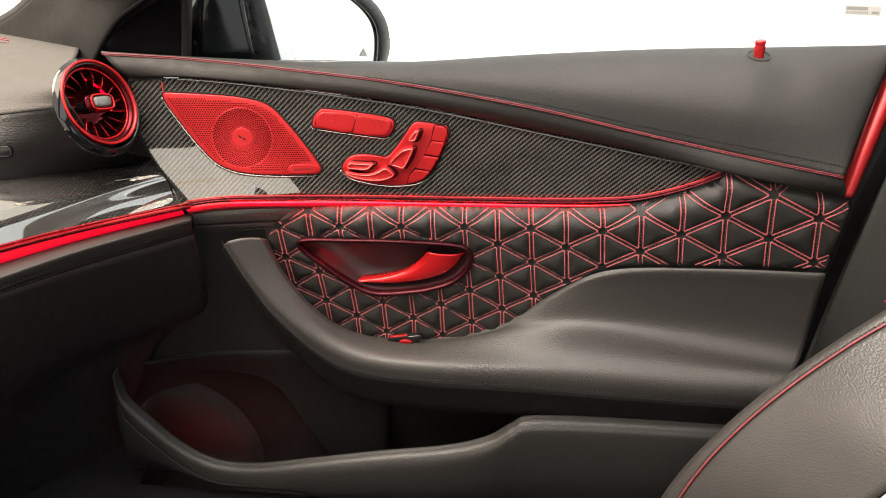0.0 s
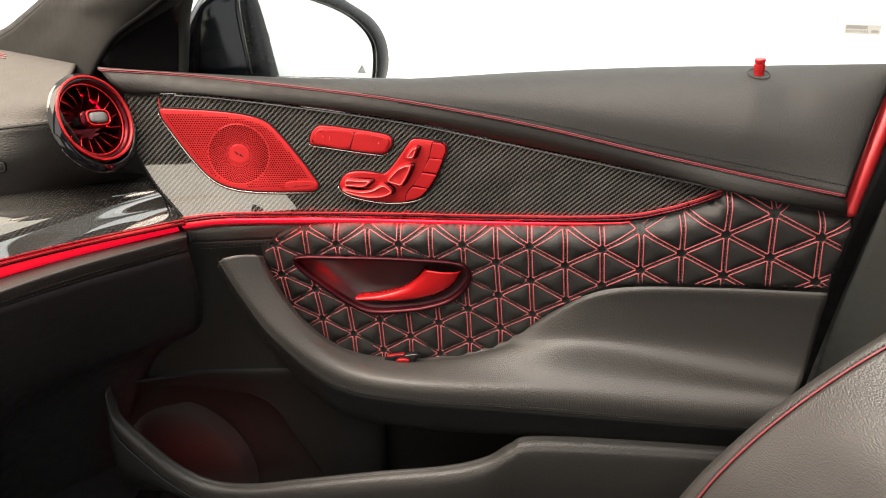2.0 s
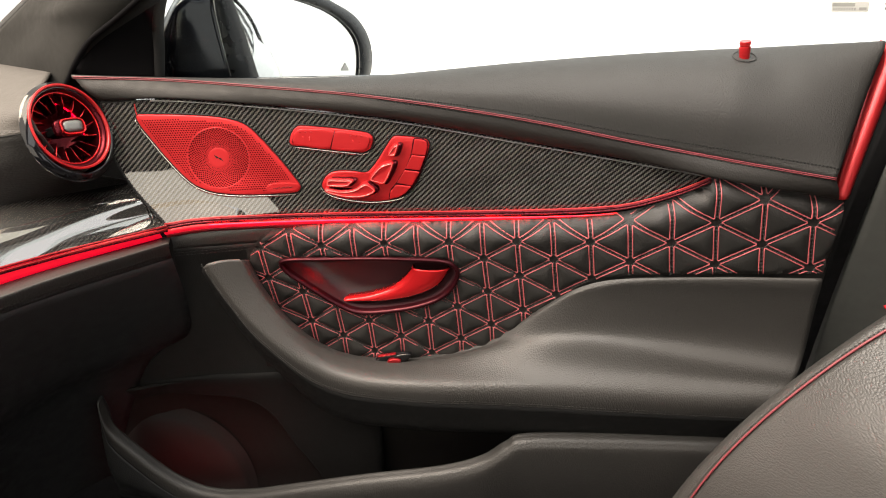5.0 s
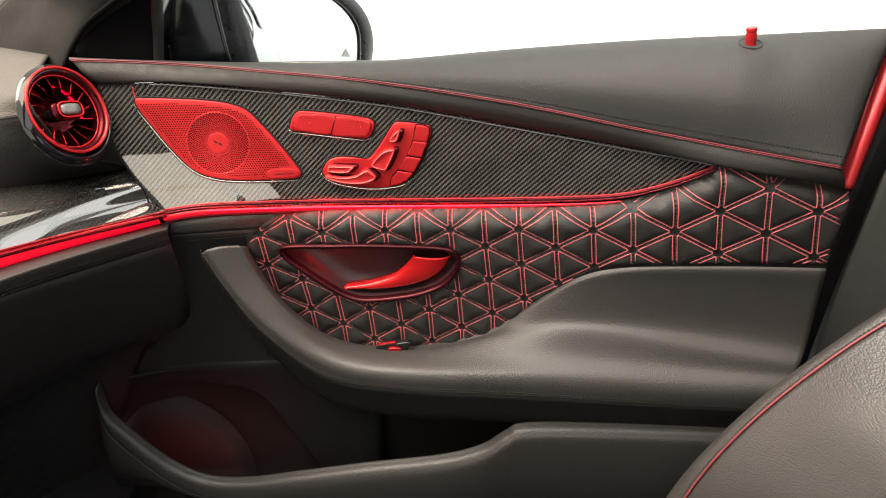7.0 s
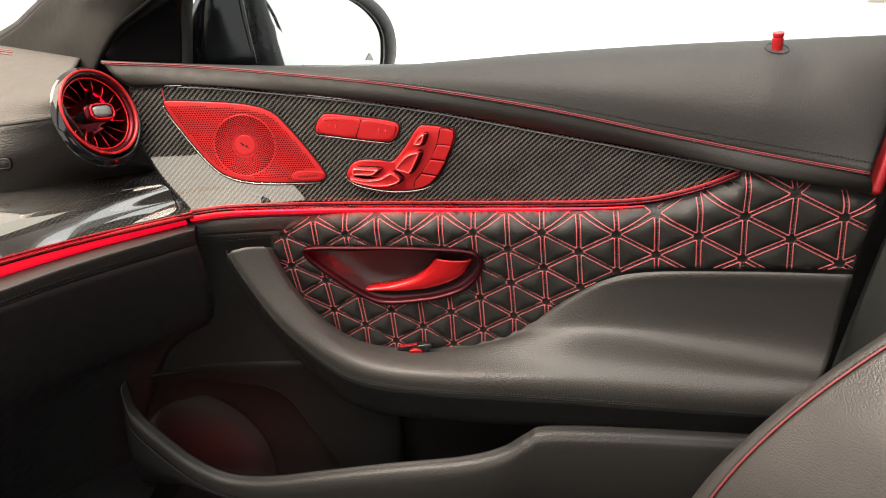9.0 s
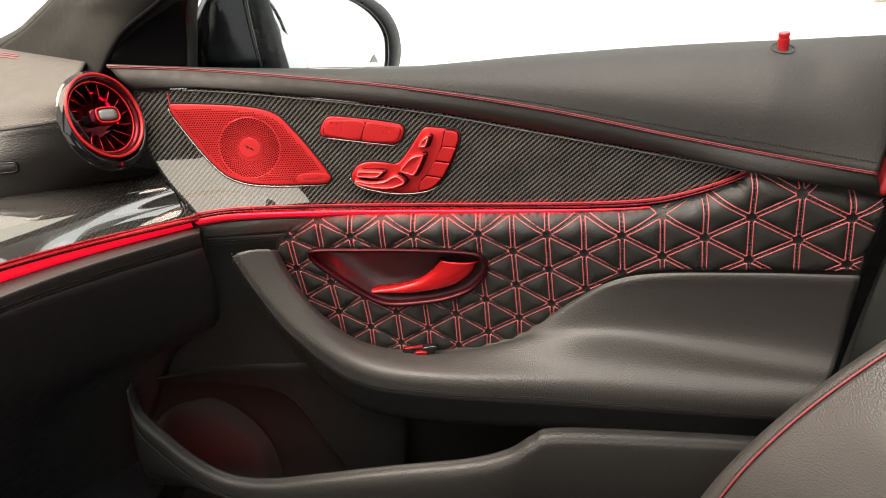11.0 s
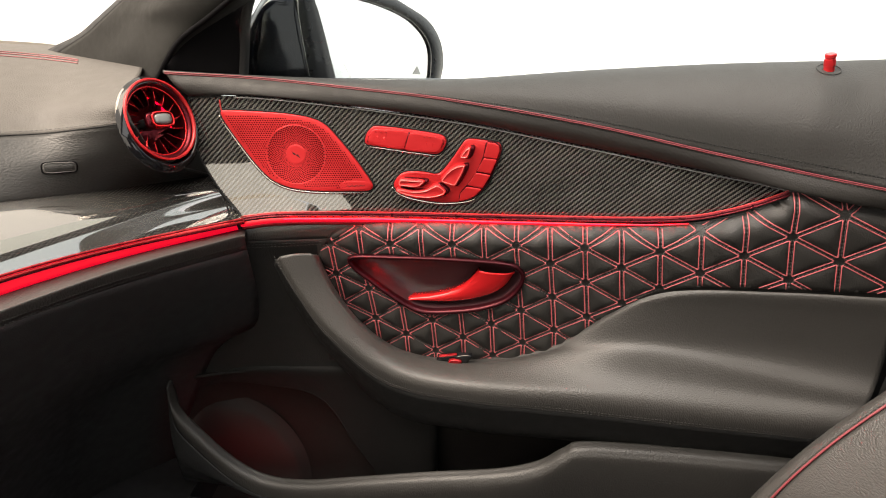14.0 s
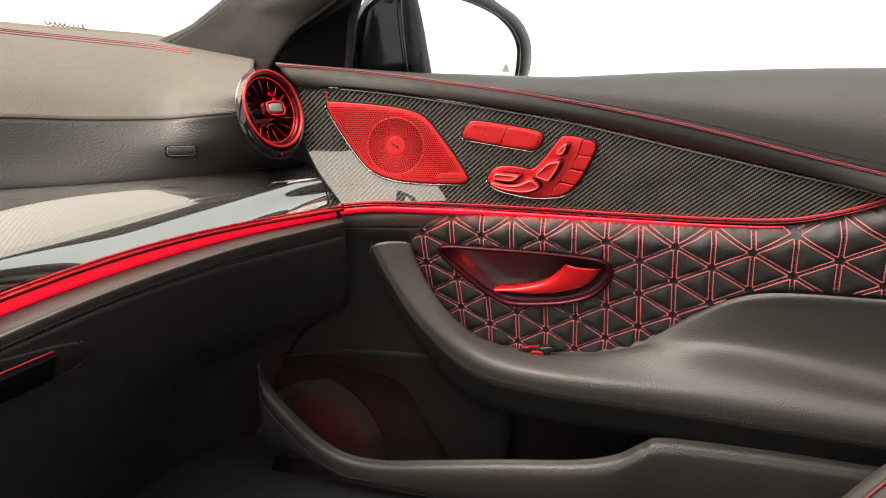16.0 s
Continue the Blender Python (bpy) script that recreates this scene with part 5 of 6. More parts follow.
sticker("window_sticker", [(0.5069, 1.0500, 1.0262), (0.5569, 1.0500, 1.0261), (0.5584, 1.0500, 1.0126), (0.5088, 1.0500, 1.0127)], "grey rectangular sticker with faint print")
dots = [(0.5747, 1.0500, 1.0246), (0.5820, 1.0500, 1.0253), (0.5818, 1.0500, 1.0208), (0.5856, 1.0500, 1.0155), (0.5763, 1.0500, 1.0163), (0.5780, 1.0500, 1.0208)]
raw("sticker_mark", on_pane(dots), [tuple(range(6))], STICKER_INK, pane, "", smooth=False)

# ---- dashboard ----
dash = thing("dashboard", "black leather dashboard with carbon trim and red light line", "dashboard")
D0 = [(-1.1800, 0.8672, 1.0215), (-1.1500, 1.0989, 0.9588), (-1.1000, 1.2535, 0.9196), (-1.0000, 1.3518, 0.8910), (-0.8600, 1.2538, 0.8960), (-0.6550, 1.1124, 0.9170)]
D1 = [(-1.0000, 0.7243, 1.0424), (-0.9800, 0.9213, 0.9825), (-0.9200, 1.0284, 0.9500), (-0.8300, 1.0981, 0.9265), (-0.7000, 1.0463, 0.9300), (-0.5750, 0.9662, 0.9400)]
D2 = [(-0.8700, 0.6011, 1.0125), (-0.8300, 0.7495, 0.9668), (-0.7800, 0.8408, 0.9372), (-0.7050, 0.9026, 0.9186), (-0.6250, 0.8958, 0.9215), (-0.5470, 0.8695, 0.9264)]
D3 = [(-0.8150, 0.5365, 0.9715), (-0.7700, 0.6699, 0.9339), (-0.7280, 0.7601, 0.9053), (-0.6680, 0.8333, 0.8870), (-0.6120, 0.8467, 0.8908), (-0.5370, 0.8590, 0.9003)]
D3B = [(-0.8099, 0.5147, 0.9297), (-0.7608, 0.6391, 0.8933), (-0.7123, 0.7321, 0.8689), (-0.6563, 0.7984, 0.8536), (-0.6001, 0.8428, 0.8453), (-0.5309, 0.9014, 0.8289)]
D4 = [(-0.8049, 0.4969, 0.8979), (-0.7510, 0.6130, 0.8623), (-0.6985, 0.7057, 0.8356), (-0.6451, 0.7926, 0.8126), (-0.5885, 0.8915, 0.7882), (-0.5265, 1.0200, 0.7573)]
D4B = [(x - 0.02, y, z - 0.004) for x, y, z in D4]
sheet("dash_top", loft_grid([D0, D1, D2, D3], 70, 30), LEATHER_WARM, dash, "fine-grained leather dashboard top", 0.004, face=(1, -0.3, 1))
sheet("dash_front", loft_grid([D3, D3B, D4, D4B], 70, 20), DASH_SHADED, dash, "coarse-grained leather dashboard front", 0.004, face=(1, -0.3, 0.3))
d3 = even(catmull(D3, 120), 120)
fine_top = loft_grid([D0, D1, D2, D3], 120, 201)
for row, r in ((62, 0.0007), (67, 0.0008), (73, 0.0007)):
    bead("piping", even(fine_top[row][:88], 120) + np.array([0, 0, 0.0008]), r, PIPE_RED, dash, "red seam on the dashboard", 5)
bead("seam", d3 + np.array([0.0001, 0, 0.0]), 0.0008, SOFT_BLACK, dash, "dark sewn seam", 5)
dashes("stitching", d3 + np.array([0.0008, -0.0005, 0.005]), BLACK_THREAD, dash, r=0.0005)
D5 = [(-0.7277, 0.3861, 0.7935), (-0.6670, 0.4884, 0.7977), (-0.6295, 0.5944, 0.7859), (-0.5927, 0.7030, 0.7656), (-0.5344, 0.8130, 0.7442), (-0.4320, 0.9234, 0.7292)]
# the panel is one evenly curved patch, through four rows of four places
PANEL = [[(-0.8049, 0.4969, 0.8979), (-0.7159, 0.6763, 0.8438), (-0.6267, 0.8233, 0.8049), (-0.5265, 1.0200, 0.7573)],
         [(-0.7409, 0.4348, 0.8825), (-0.6761, 0.6217, 0.8353), (-0.6006, 0.7850, 0.7961), (-0.4748, 0.9551, 0.7649)],
         [(-0.6841, 0.3805, 0.8660), (-0.6515, 0.5832, 0.8178), (-0.5858, 0.7596, 0.7791), (-0.4564, 0.9528, 0.7420)],
         [(-0.7277, 0.3861, 0.7935), (-0.6408, 0.5588, 0.7911), (-0.5768, 0.7395, 0.7582), (-0.4320, 0.9234, 0.7292)]]


def cubic_patch(rows, nu, nv):
    def weights(t):
        return [math.prod((t - j / 3) / (i / 3 - j / 3) for j in range(4) if j != i) for i in range(4)]
    wu = np.array([weights(t) for t in np.linspace(0, 1, nu)])
    wv = np.array([weights(t) for t in np.linspace(0, 1, nv)])
    return np.einsum("ai,bj,ijk->abk", wv, wu, np.array(rows))


g = cubic_patch(PANEL, 110, 40)
su = np.concatenate([[0], np.cumsum(np.linalg.norm(np.diff(g[20], axis=0), axis=1))])
sv = np.concatenate([[0], np.cumsum(np.linalg.norm(np.diff(g[:, 60], axis=0), axis=1))])
uv = np.stack(np.meshgrid(su, -sv), 2).reshape(-1, 2)
sheet("carbon_trim", g, DASH_CARBON, dash, "glossy carbon fibre dashboard trim", 0.003, face=(1, -0.3, 1), uv=uv, crisp=True)
d5 = even(catmull(D5, 160), 120)
bead("trim_bead", d5 + np.array([0.0025, -0.002, 0.0022]), 0.0018, RED_MID, dash, "red anodised metal bead", 8)
bead("trim_bead", d5 + np.array([0.0035, -0.002, -0.0024]), 0.0018, RED_CAP, dash, "red anodised metal bead", 8)
bead("bead_gap", d5 + np.array([0.0030, -0.002, -0.0058]), 0.0012, RED_DARK, dash, "dark gap over the light band", 6)
D6 = [(-0.7327, 0.3787, 0.7674), (-0.6720, 0.4838, 0.7730), (-0.6345, 0.5913, 0.7607), (-0.5977, 0.7025, 0.7412), (-0.5394, 0.8165, 0.7218), (-0.4370, 0.9379, 0.7066)]
sheet("light_guide", loft_grid([[(x - 0.001, y, z - 0.003) for x, y, z in D5], D6], 70, 5)[:, :69], GLOW, dash, "glowing red ambient light band", 0.003, face=(1, -0.5, 0.2))
D6A = [(-0.6997, 0.3564, 0.7800), (-0.6440, 0.4576, 0.7845), (-0.6065, 0.5593, 0.7733), (-0.5727, 0.6668, 0.7543), (-0.5194, 0.7798, 0.7361), (-0.4250, 0.9067, 0.7178)]
D7 = [(-0.6917, 0.3454, 0.7703), (-0.6370, 0.4440, 0.7702), (-0.5995, 0.5455, 0.7614), (-0.5657, 0.6516, 0.7432), (-0.5134, 0.7640, 0.7245), (-0.4220, 0.9004, 0.7030)]
D6A = [(x, y, z - 0.008) for x, y, z in D6A]
D7 = [(x, y, z - 0.004) for x, y, z in D7]
D8 = [(-0.7221, 0.3332, 0.6855), (-0.6786, 0.4454, 0.6565), (-0.6496, 0.5563, 0.6244), (-0.6252, 0.6896, 0.5821), (-0.5745, 0.8325, 0.5289), (-0.4550, 0.9639, 0.5100)]
D9 = [(x - 0.10, y, 0.42) for x, y, z in D8]
D10 = [(x - 0.25, y, 0.10) for x, y, z in D8]
low_dash = loft_grid([D6, D6A, D7, D8, D9, D10], 60, 51)
sheet("dash_roll", low_dash[:22], POCKET_LEATHER, dash, "black leather roll under the light band", 0.004, face=(1, -0.3, 0))
sheet("glovebox_front", low_dash[21:], GLOVE_BLACK, dash, "black glovebox and lower dashboard", 0.004, face=(1, -0.3, 0))
d7 = even(catmull(D7, 160), 140)
for off in (0.0, -0.005):
    dashes("stitching", d7 + np.array([0.0015, -0.001, off]), GREY_THREAD, dash, 0.0035, 0.0015, 0.00055)
# plaque, glovebox handle
PL = [(-0.6550, 0.8225, 0.8496), (-0.6510, 0.8253, 0.8507), (-0.6220, 0.8414, 0.8472), (-0.6170, 0.8431, 0.8452), (-0.6170, 0.8414, 0.8352), (-0.6200, 0.8383, 0.8343), (-0.6520, 0.8221, 0.8370), (-0.6560, 0.8204, 0.8390)]
pn = np.array((0.78, -0.6, 0.2))
pn = pn / np.linalg.norm(pn)
front_fine = loft_grid([D3, D3B, D4, D4B], 420, 120).reshape(-1, 3)
pl = []
for p in even(catmull(PL + PL[:1], 200), 49)[:-1] + np.array([-0.007, -0.004, 0.001]):
    pl.append(front_fine[np.linalg.norm(np.cross(front_fine - p, pn), axis=1).argmin()])
pl = np.array(pl)
for _ in range(2):
    pl = pl * 0.5 + (np.roll(pl, 1, 0) + np.roll(pl, -1, 0)) * 0.25
pc = pl.mean(0)
rg = np.vstack([pl - pn * 0.004, pl + pn * 0.0010, pc + (pl - pc) * 0.94 + pn * 0.0018])
k = len(pl)
fix_normals(raw("airbag_plaque", rg, [(j * k + i, j * k + (i + 1) % k, (j + 1) * k + (i + 1) % k, (j + 1) * k + i) for j in range(2) for i in range(k)] + [tuple(range(2 * k, 3 * k))], DASH_SHADED, dash, "small embossed black plaque"))
bead("plaque_gap", pl + pn * 0.0005, 0.0013, SAIL_BLACK, dash, "", 5, True, 1.0, tuple(pn))
bead("plaque_rim", pc + (pl - pc) * 0.90 + pn * 0.0016, 0.0009, LEATHER, dash, "", 5, True, 1.0, tuple(pn))
# glovebox handle on a dark pad that paints the shaded hollow of its scoop
GN = Vector((0.8737, -0.3521, -0.3358))


def pad_on(name, loop, n, height, mat, parent, label="", edge=0.002, sink=0.004):
    """A raised pad with rounded edges, outlined by a closed loop of places in one plane."""
    loop = np.array(loop, float)
    n, mid, k = np.array(n), loop.mean(0), len(loop)
    rings = [loop - n * sink]
    size = np.linalg.norm(loop - mid, axis=1).mean()
    for a in (0, 30, 60, 90):
        a = radians(a)
        rings.append(mid + (loop - mid) * (1 - edge * (1 - math.cos(a)) / size) + n * (height - edge * (1 - math.sin(a))))
    v = np.vstack(rings)
    f = [(j * k + i, j * k + (i + 1) % k, (j + 1) * k + (i + 1) % k, (j + 1) * k + i) for j in range(4) for i in range(k)]
    f.append(tuple(range(4 * k, 5 * k)))
    ob = raw(name, v, f, mat, parent, label)
    fix_normals(ob)
    return ob


SCOOP = [(-0.6470, 0.4185, 0.7594), (-0.6355, 0.4598, 0.7461), (-0.6239, 0.5031, 0.7308), (-0.6182, 0.5321, 0.7152), (-0.6191, 0.5466, 0.6977), (-0.6256, 0.5452, 0.6824), (-0.6366, 0.5252, 0.6746), (-0.6487, 0.4903, 0.6797), (-0.6616, 0.4495, 0.6889), (-0.6727, 0.4175, 0.6937)]
scoop = pad_on("scoop_pad", closed_loop(np.array(SCOOP)), GN, 0.0030, DOOR_BLACK, dash, "dark raised pad that paints the shaded scoop round the handle", 0.003)
bead("recess_rim", smooth_path([(-0.6697, 0.4159, 0.6973), (-0.6586, 0.4477, 0.6927), (-0.6458, 0.4883, 0.6835), (-0.6337, 0.5230, 0.6786), (-0.6227, 0.5429, 0.6863), (-0.6166, 0.5444, 0.7006), (-0.6156, 0.5313, 0.7170)], 40), 0.0016, DASH_SHADED, scoop, "", 8, up=tuple(GN))
BLOCK = [(-0.6507, 0.4136, 0.7387), (-0.6362, 0.4551, 0.7330), (-0.6211, 0.4981, 0.7271), (-0.6287, 0.4973, 0.7081), (-0.6353, 0.4956, 0.6927), (-0.6479, 0.4613, 0.6959), (-0.6639, 0.4131, 0.7049)]
gh = pad_on("glovebox_handle", even(np.vstack([BLOCK, BLOCK[:1]]), 61)[:-1], GN, 0.0085, SAIL_BLACK, dash, "black glovebox handle with a red edge", 0.002)
bead("red_edge", smooth_path([(-0.6486, 0.4124, 0.7409), (-0.6381, 0.4430, 0.7362), (-0.6286, 0.4704, 0.7322), (-0.6194, 0.4966, 0.7285)], 24), 0.0013, RED_CAP, gh, "", 6)

# ---- air vent ----
vc = np.array((-0.5195, 0.9046, 0.8905))
vn = Vector((0.902, -0.222, 0.369)).normalized()
vx = Vector((0, 0, 1)).cross(vn).normalized()
vy = vn.cross(vx)
VM = Matrix((( vx[0], vy[0], vn[0], vc[0]), (vx[1], vy[1], vn[1], vc[1]), (vx[2], vy[2], vn[2], vc[2]), (0, 0, 0, 1)))
R = 0.0580
vent = turned("air_vent", [(R * 0.96, -0.026), (R * 1.180, -0.0096), (R * 1.197, -0.0084), (R * 1.187, -0.0072), (R * 1.05, -0.0012), (R * 1.02, -0.0008), (R * 0.99, -0.005)], vc, GLOSS_BLACK, dash, "round turbine air vent with red rings", 96,
              VM @ pose(0, -0.0060, 0))
turned("ring", [(R * 0.99, -0.010), (R * 1.012, -0.003), (R * 1.008, 0.0005), (R * 0.99, 0.0020), (R * 0.965, 0.0016), (R * 0.950, -0.0015), (R * 0.945, -0.006)], vc, RED_CAP, vent, "red anodised ring", 96, VM)
bead("bright_edge", [VM @ Vector((R * 1.004 * math.cos(a), R * 1.004 * math.sin(a), 0.0010)) for a in np.linspace(0, 2 * math.pi, 97)[:-1]], 0.0008, RED_GLOSS, vent, "", 6, True, 1.0, tuple(vn))
turned("funnel", [(R * 0.955, -0.010), (R * 0.950, -0.0022), (R * 0.90, -0.0035), (R * 0.865, -0.0070), (R * 0.85, -0.012)], vc, RED_DARK, vent, "deep red funnel", 96, VM)
bead("inner_ring", [VM @ Vector((R * 0.845 * math.cos(a), R * 0.845 * math.sin(a), -0.0085)) for a in np.linspace(0, 2 * math.pi, 97)[:-1]], 0.0010, RED_GLOSS, vent, "", 6, True, 1.0, tuple(vn))
turned("barrel", [(R * 0.84, -0.010), (R * 0.80, -0.03), (R * 0.5, -0.05), (0.001, -0.052)], vc, RED_DARK, vent, "dark red barrel", 64, VM)
bead("light_arc", [VM @ Vector((R * 0.74 * math.cos(a), R * 0.74 * math.sin(a), -0.033)) for a in np.linspace(-0.7, 0.95, 24)], np.interp(np.linspace(0, 1, 24), [0, 0.5, 1], [0.0004, 0.0016, 0.0004]), VENT_GLOW, vent, "glowing red light inside the vent", 8, up=tuple(vn))
for i in range(16):
    a = 2 * math.pi * (i + 0.3) / 16
    v = []
    for r, w, h in ((0.42, 0.03, -0.016), (0.60, 0.085, -0.014), (0.83, 0.17, -0.013)):
        for dz, tw in ((0.0, 0.0), (-0.020, -0.16)):
            for dt in (-0.0004, 0.0004):
                b = a + w + tw + dt / (R * r)
                v.append(tuple(VM @ Vector((R * r * math.cos(b), R * r * math.sin(b), h + dz))))
    f = []
    for j in range(2):
        o, p = j * 4, j * 4 + 4
        f += [(o, o + 1, p + 1, p), (o + 2, p + 2, p + 3, o + 3), (o, p, p + 2, o + 2), (o + 1, o + 3, p + 3, p + 1)]
    f += [(0, 2, 3, 1), (8, 9, 11, 10)]
    blade = raw("blade", v, f, RED_DARK, vent, smooth=False)
    tip = [VM @ Vector((R * r * math.cos(a + w), R * r * math.sin(a + w), h + 0.0003)) for r, w, h in ((0.50, 0.055, -0.0150), (0.60, 0.085, -0.014), (0.72, 0.13, -0.0135), (0.83, 0.17, -0.013))]
    bead("red_edge", tip, [0.0003, 0.00045, 0.00055, 0.0006], RED_GLOSS, blade, "", 5, up=tuple(vn))


def vent_plate(name, rx, ry, h0, h1, mat, parent, label="", off=0.0):
    lp = []
    for a in np.linspace(0, 2 * math.pi, 41)[:-1]:
        c, s = math.cos(a), math.sin(a)
        lp.append((rx * abs(c) ** 0.6 * (1 if c > 0 else -1), ry * abs(s) ** 0.6 * (1 if s > 0 else -1)))
    ca, sa = math.cos(radians(-14)), math.sin(radians(-14))
    lp = [(x * ca - y * sa + off, x * sa + y * ca) for x, y in lp]
    v = []
    for sc, h in ((1.0, h0), (1.0, h1 - 0.002), (0.93, h1), (0.5, h1 + 0.0005)):
        v += [tuple(VM @ Vector((off + (x - off) * sc, y * sc, h))) for x, y in lp]
    f = [(j * 40 + i, j * 40 + (i + 1) % 40, (j + 1) * 40 + (i + 1) % 40, (j + 1) * 40 + i) for j in range(3) for i in range(40)]
    f.append(tuple(range(120, 160)))
    return raw(name, v, f, mat, parent, label)


hub = vent_plate("hub", 0.0224, 0.0124, -0.0085, -0.0022, RED_DARK, vent, "red hub with a grey cap")
vent_plate("hub_core", 0.0140, 0.0080, -0.035, -0.0080, SOFT_BLACK, hub, "black core")
vent_plate("hub_frame", 0.0182, 0.0102, -0.003, 0.0002, RED_DARK, hub, "", 0.003)
ring_path = []
for a in np.linspace(0, 2 * math.pi, 49)[:-1]:
    c, q = math.cos(a), math.sin(a)
    x, y = 0.0182 * abs(c) ** 0.6 * (1 if c > 0 else -1), 0.0102 * abs(q) ** 0.6 * (1 if q > 0 else -1)
    ca, sa = math.cos(radians(-14)), math.sin(radians(-14))
    ring_path.append(VM @ Vector((x * ca - y * sa + 0.003, x * sa + y * ca, 0.0004)))
bead("hub_ring", ring_path, 0.0013, RED_GLOSS, hub, "bright red ring round the cap", 6, True, 1.0, tuple(vn))
vent_plate("cap", 0.0146, 0.0076, -0.002, 0.0022, GREY_GLOSS, hub, "grey cap", 0.003)

# ---- front pillar ----
PA = [(-0.9598, 1.2100, 0.8842), (-0.8889, 1.2000, 0.9180), (-0.8137, 1.1800, 0.9480), (-0.7608, 1.1600, 0.9767), (-0.7028, 1.1400, 1.0105), (-0.5901, 1.1000, 1.0754)]
PF = [(-0.9127, 1.1800, 0.8821), (-0.8480, 1.1700, 0.9194), (-0.7803, 1.1500, 0.9518), (-0.7288, 1.1300, 0.9808), (-0.6736, 1.1100, 1.0138), (-0.5710, 1.0800, 1.0761)]
PB = [(-0.8136, 1.1300, 0.8721), (-0.7594, 1.1200, 0.9124), (-0.6997, 1.1000, 0.9546), (-0.6537, 1.0800, 0.9899), (-0.6062, 1.0600, 1.0231), (-0.5149, 1.0400, 1.0827)]
PC = [(-0.6815, 1.0600, 0.8866), (-0.6419, 1.0450, 0.9194), (-0.6131, 1.0300, 0.9581), (-0.5748, 1.0200, 0.9993), (-0.5295, 1.0000, 1.0307), (-0.4450, 1.0000, 1.0880)]
PD = [(-0.5729, 0.9950, 0.9137), (-0.5584, 0.9900, 0.9319), (-0.5430, 0.9900, 0.9546), (-0.5163, 0.9950, 0.9839), (-0.4643, 1.0000, 1.0182), (-0.3682, 1.0000, 1.0835)]
# the pillar goes on to the roof
PA += [(-0.4650, 1.0700, 1.1500), (-0.3050, 1.0300, 1.2320), (-0.1100, 0.9800, 1.3150)]
PF += [(-0.4500, 1.0450, 1.1480), (-0.2900, 1.0050, 1.2300), (-0.1000, 0.9550, 1.3100)]
PB += [(-0.3900, 1.0050, 1.1550), (-0.2350, 0.9650, 1.2370), (-0.0500, 0.9150, 1.3150)]
PC += [(-0.3300, 0.9700, 1.1600), (-0.2000, 0.9350, 1.2400), (-0.0600, 0.9000, 1.3250)]
PD += [(-0.2650, 0.9700, 1.1550), (-0.1500, 0.9350, 1.2350), (-0.0200, 0.9000, 1.3200)]
PE = [(x + 0.02, y + 0.05, z) for x, y, z in PD]
pillar = sheet("front_pillar_trim", loft_grid([PF, PB, PC, PD, PE], 64, 30), SUEDE, None, "grey suede front pillar trim", 0.006)
tagged(sheet("screen_edge", loft_grid([PA, PF], 64, 4), RUBBER, None, "black edge band of the windscreen", 0.004), category="trim", kind="structure")
tagged(pillar, category="pillar trim", kind="structure")
screen = sheet("windscreen", loft_grid([[(-1.32, -0.5, 1.00), (-1.29, 0.3, 1.02), (-1.15, 0.85, 0.985), (-1.00, 1.391, 0.868)], [(-0.85, -0.5, 1.22), (-0.82, 0.3, 1.24), (-0.74, 0.85, 1.18), (-0.62, 1.13, 1.07)], [(-0.28, -0.5, 1.40), (-0.26, 0.3, 1.41), (-0.20, 0.70, 1.38), (-0.12, 0.975, 1.32)]], 30, 20), SCREEN_GLASS, None, "windscreen with a warm tint added to colour the reflections", 0)
tagged(screen, category="windscreen", kind="structure")
screen.visible_shadow = False
wa, wb = np.array([(-1.0500, 1.0938, 0.9615)][0]), np.array([(-1.0500, 1.1979, 0.9334)][0])
script = []
for s in np.linspace(0, 1, 150):
    tall = 0.0030 + 0.0035 * max(0.0, 1 - abs(s - 0.93) / 0.07) + 0.0025 * max(0.0, 1 - abs(s - 0.22) / 0.05)
    script.append(wa + (wb - wa) * (s + 0.016 * math.cos(s * 56)) + np.array([0, 0, tall * math.sin(s * 56)]))
bead("screen_script", script, 0.0012, SOFT_BLACK, screen, "unreadable dark script on the windscreen", 4, up=(1, 0, 0))

# ---- passenger seat ----
seat = thing("passenger_seat", "grey-black leather seat backrest with red piping", "car seat")
S0 = [(0.3093, 0.8050, 0.1547), (0.3542, 0.8150, 0.3135), (0.4088, 0.8200, 0.4350), (0.4845, 0.8250, 0.5499), (0.5884, 0.8300, 0.6704), (0.7183, 0.8350, 0.7764)]
S1 = [(0.2834, 0.7450, 0.2374), (0.3229, 0.7500, 0.3909), (0.3746, 0.7550, 0.5026), (0.4447, 0.7600, 0.6081), (0.5412, 0.7650, 0.7186), (0.6633, 0.7750, 0.8161)]
S2 = [(0.2997, 0.7200, 0.2738), (0.3392, 0.7250, 0.4258), (0.3875, 0.7300, 0.5325), (0.4527, 0.7350, 0.6288), (0.5304, 0.7400, 0.7125), (0.6530, 0.7500, 0.8000)]
S3 = [(0.3531, 0.6700, 0.3479), (0.3837, 0.6700, 0.4649), (0.4263, 0.6700, 0.5593), (0.4732, 0.6700, 0.6354), (0.5454, 0.6800, 0.7054), (0.6479, 0.6900, 0.7857)]
S4 = [(0.4331, 0.5800, 0.3814), (0.4459, 0.5800, 0.4912), (0.4740, 0.5800, 0.5704), (0.5106, 0.5800, 0.6424), (0.5693, 0.5900, 0.7143), (0.6395, 0.6000, 0.7803)]
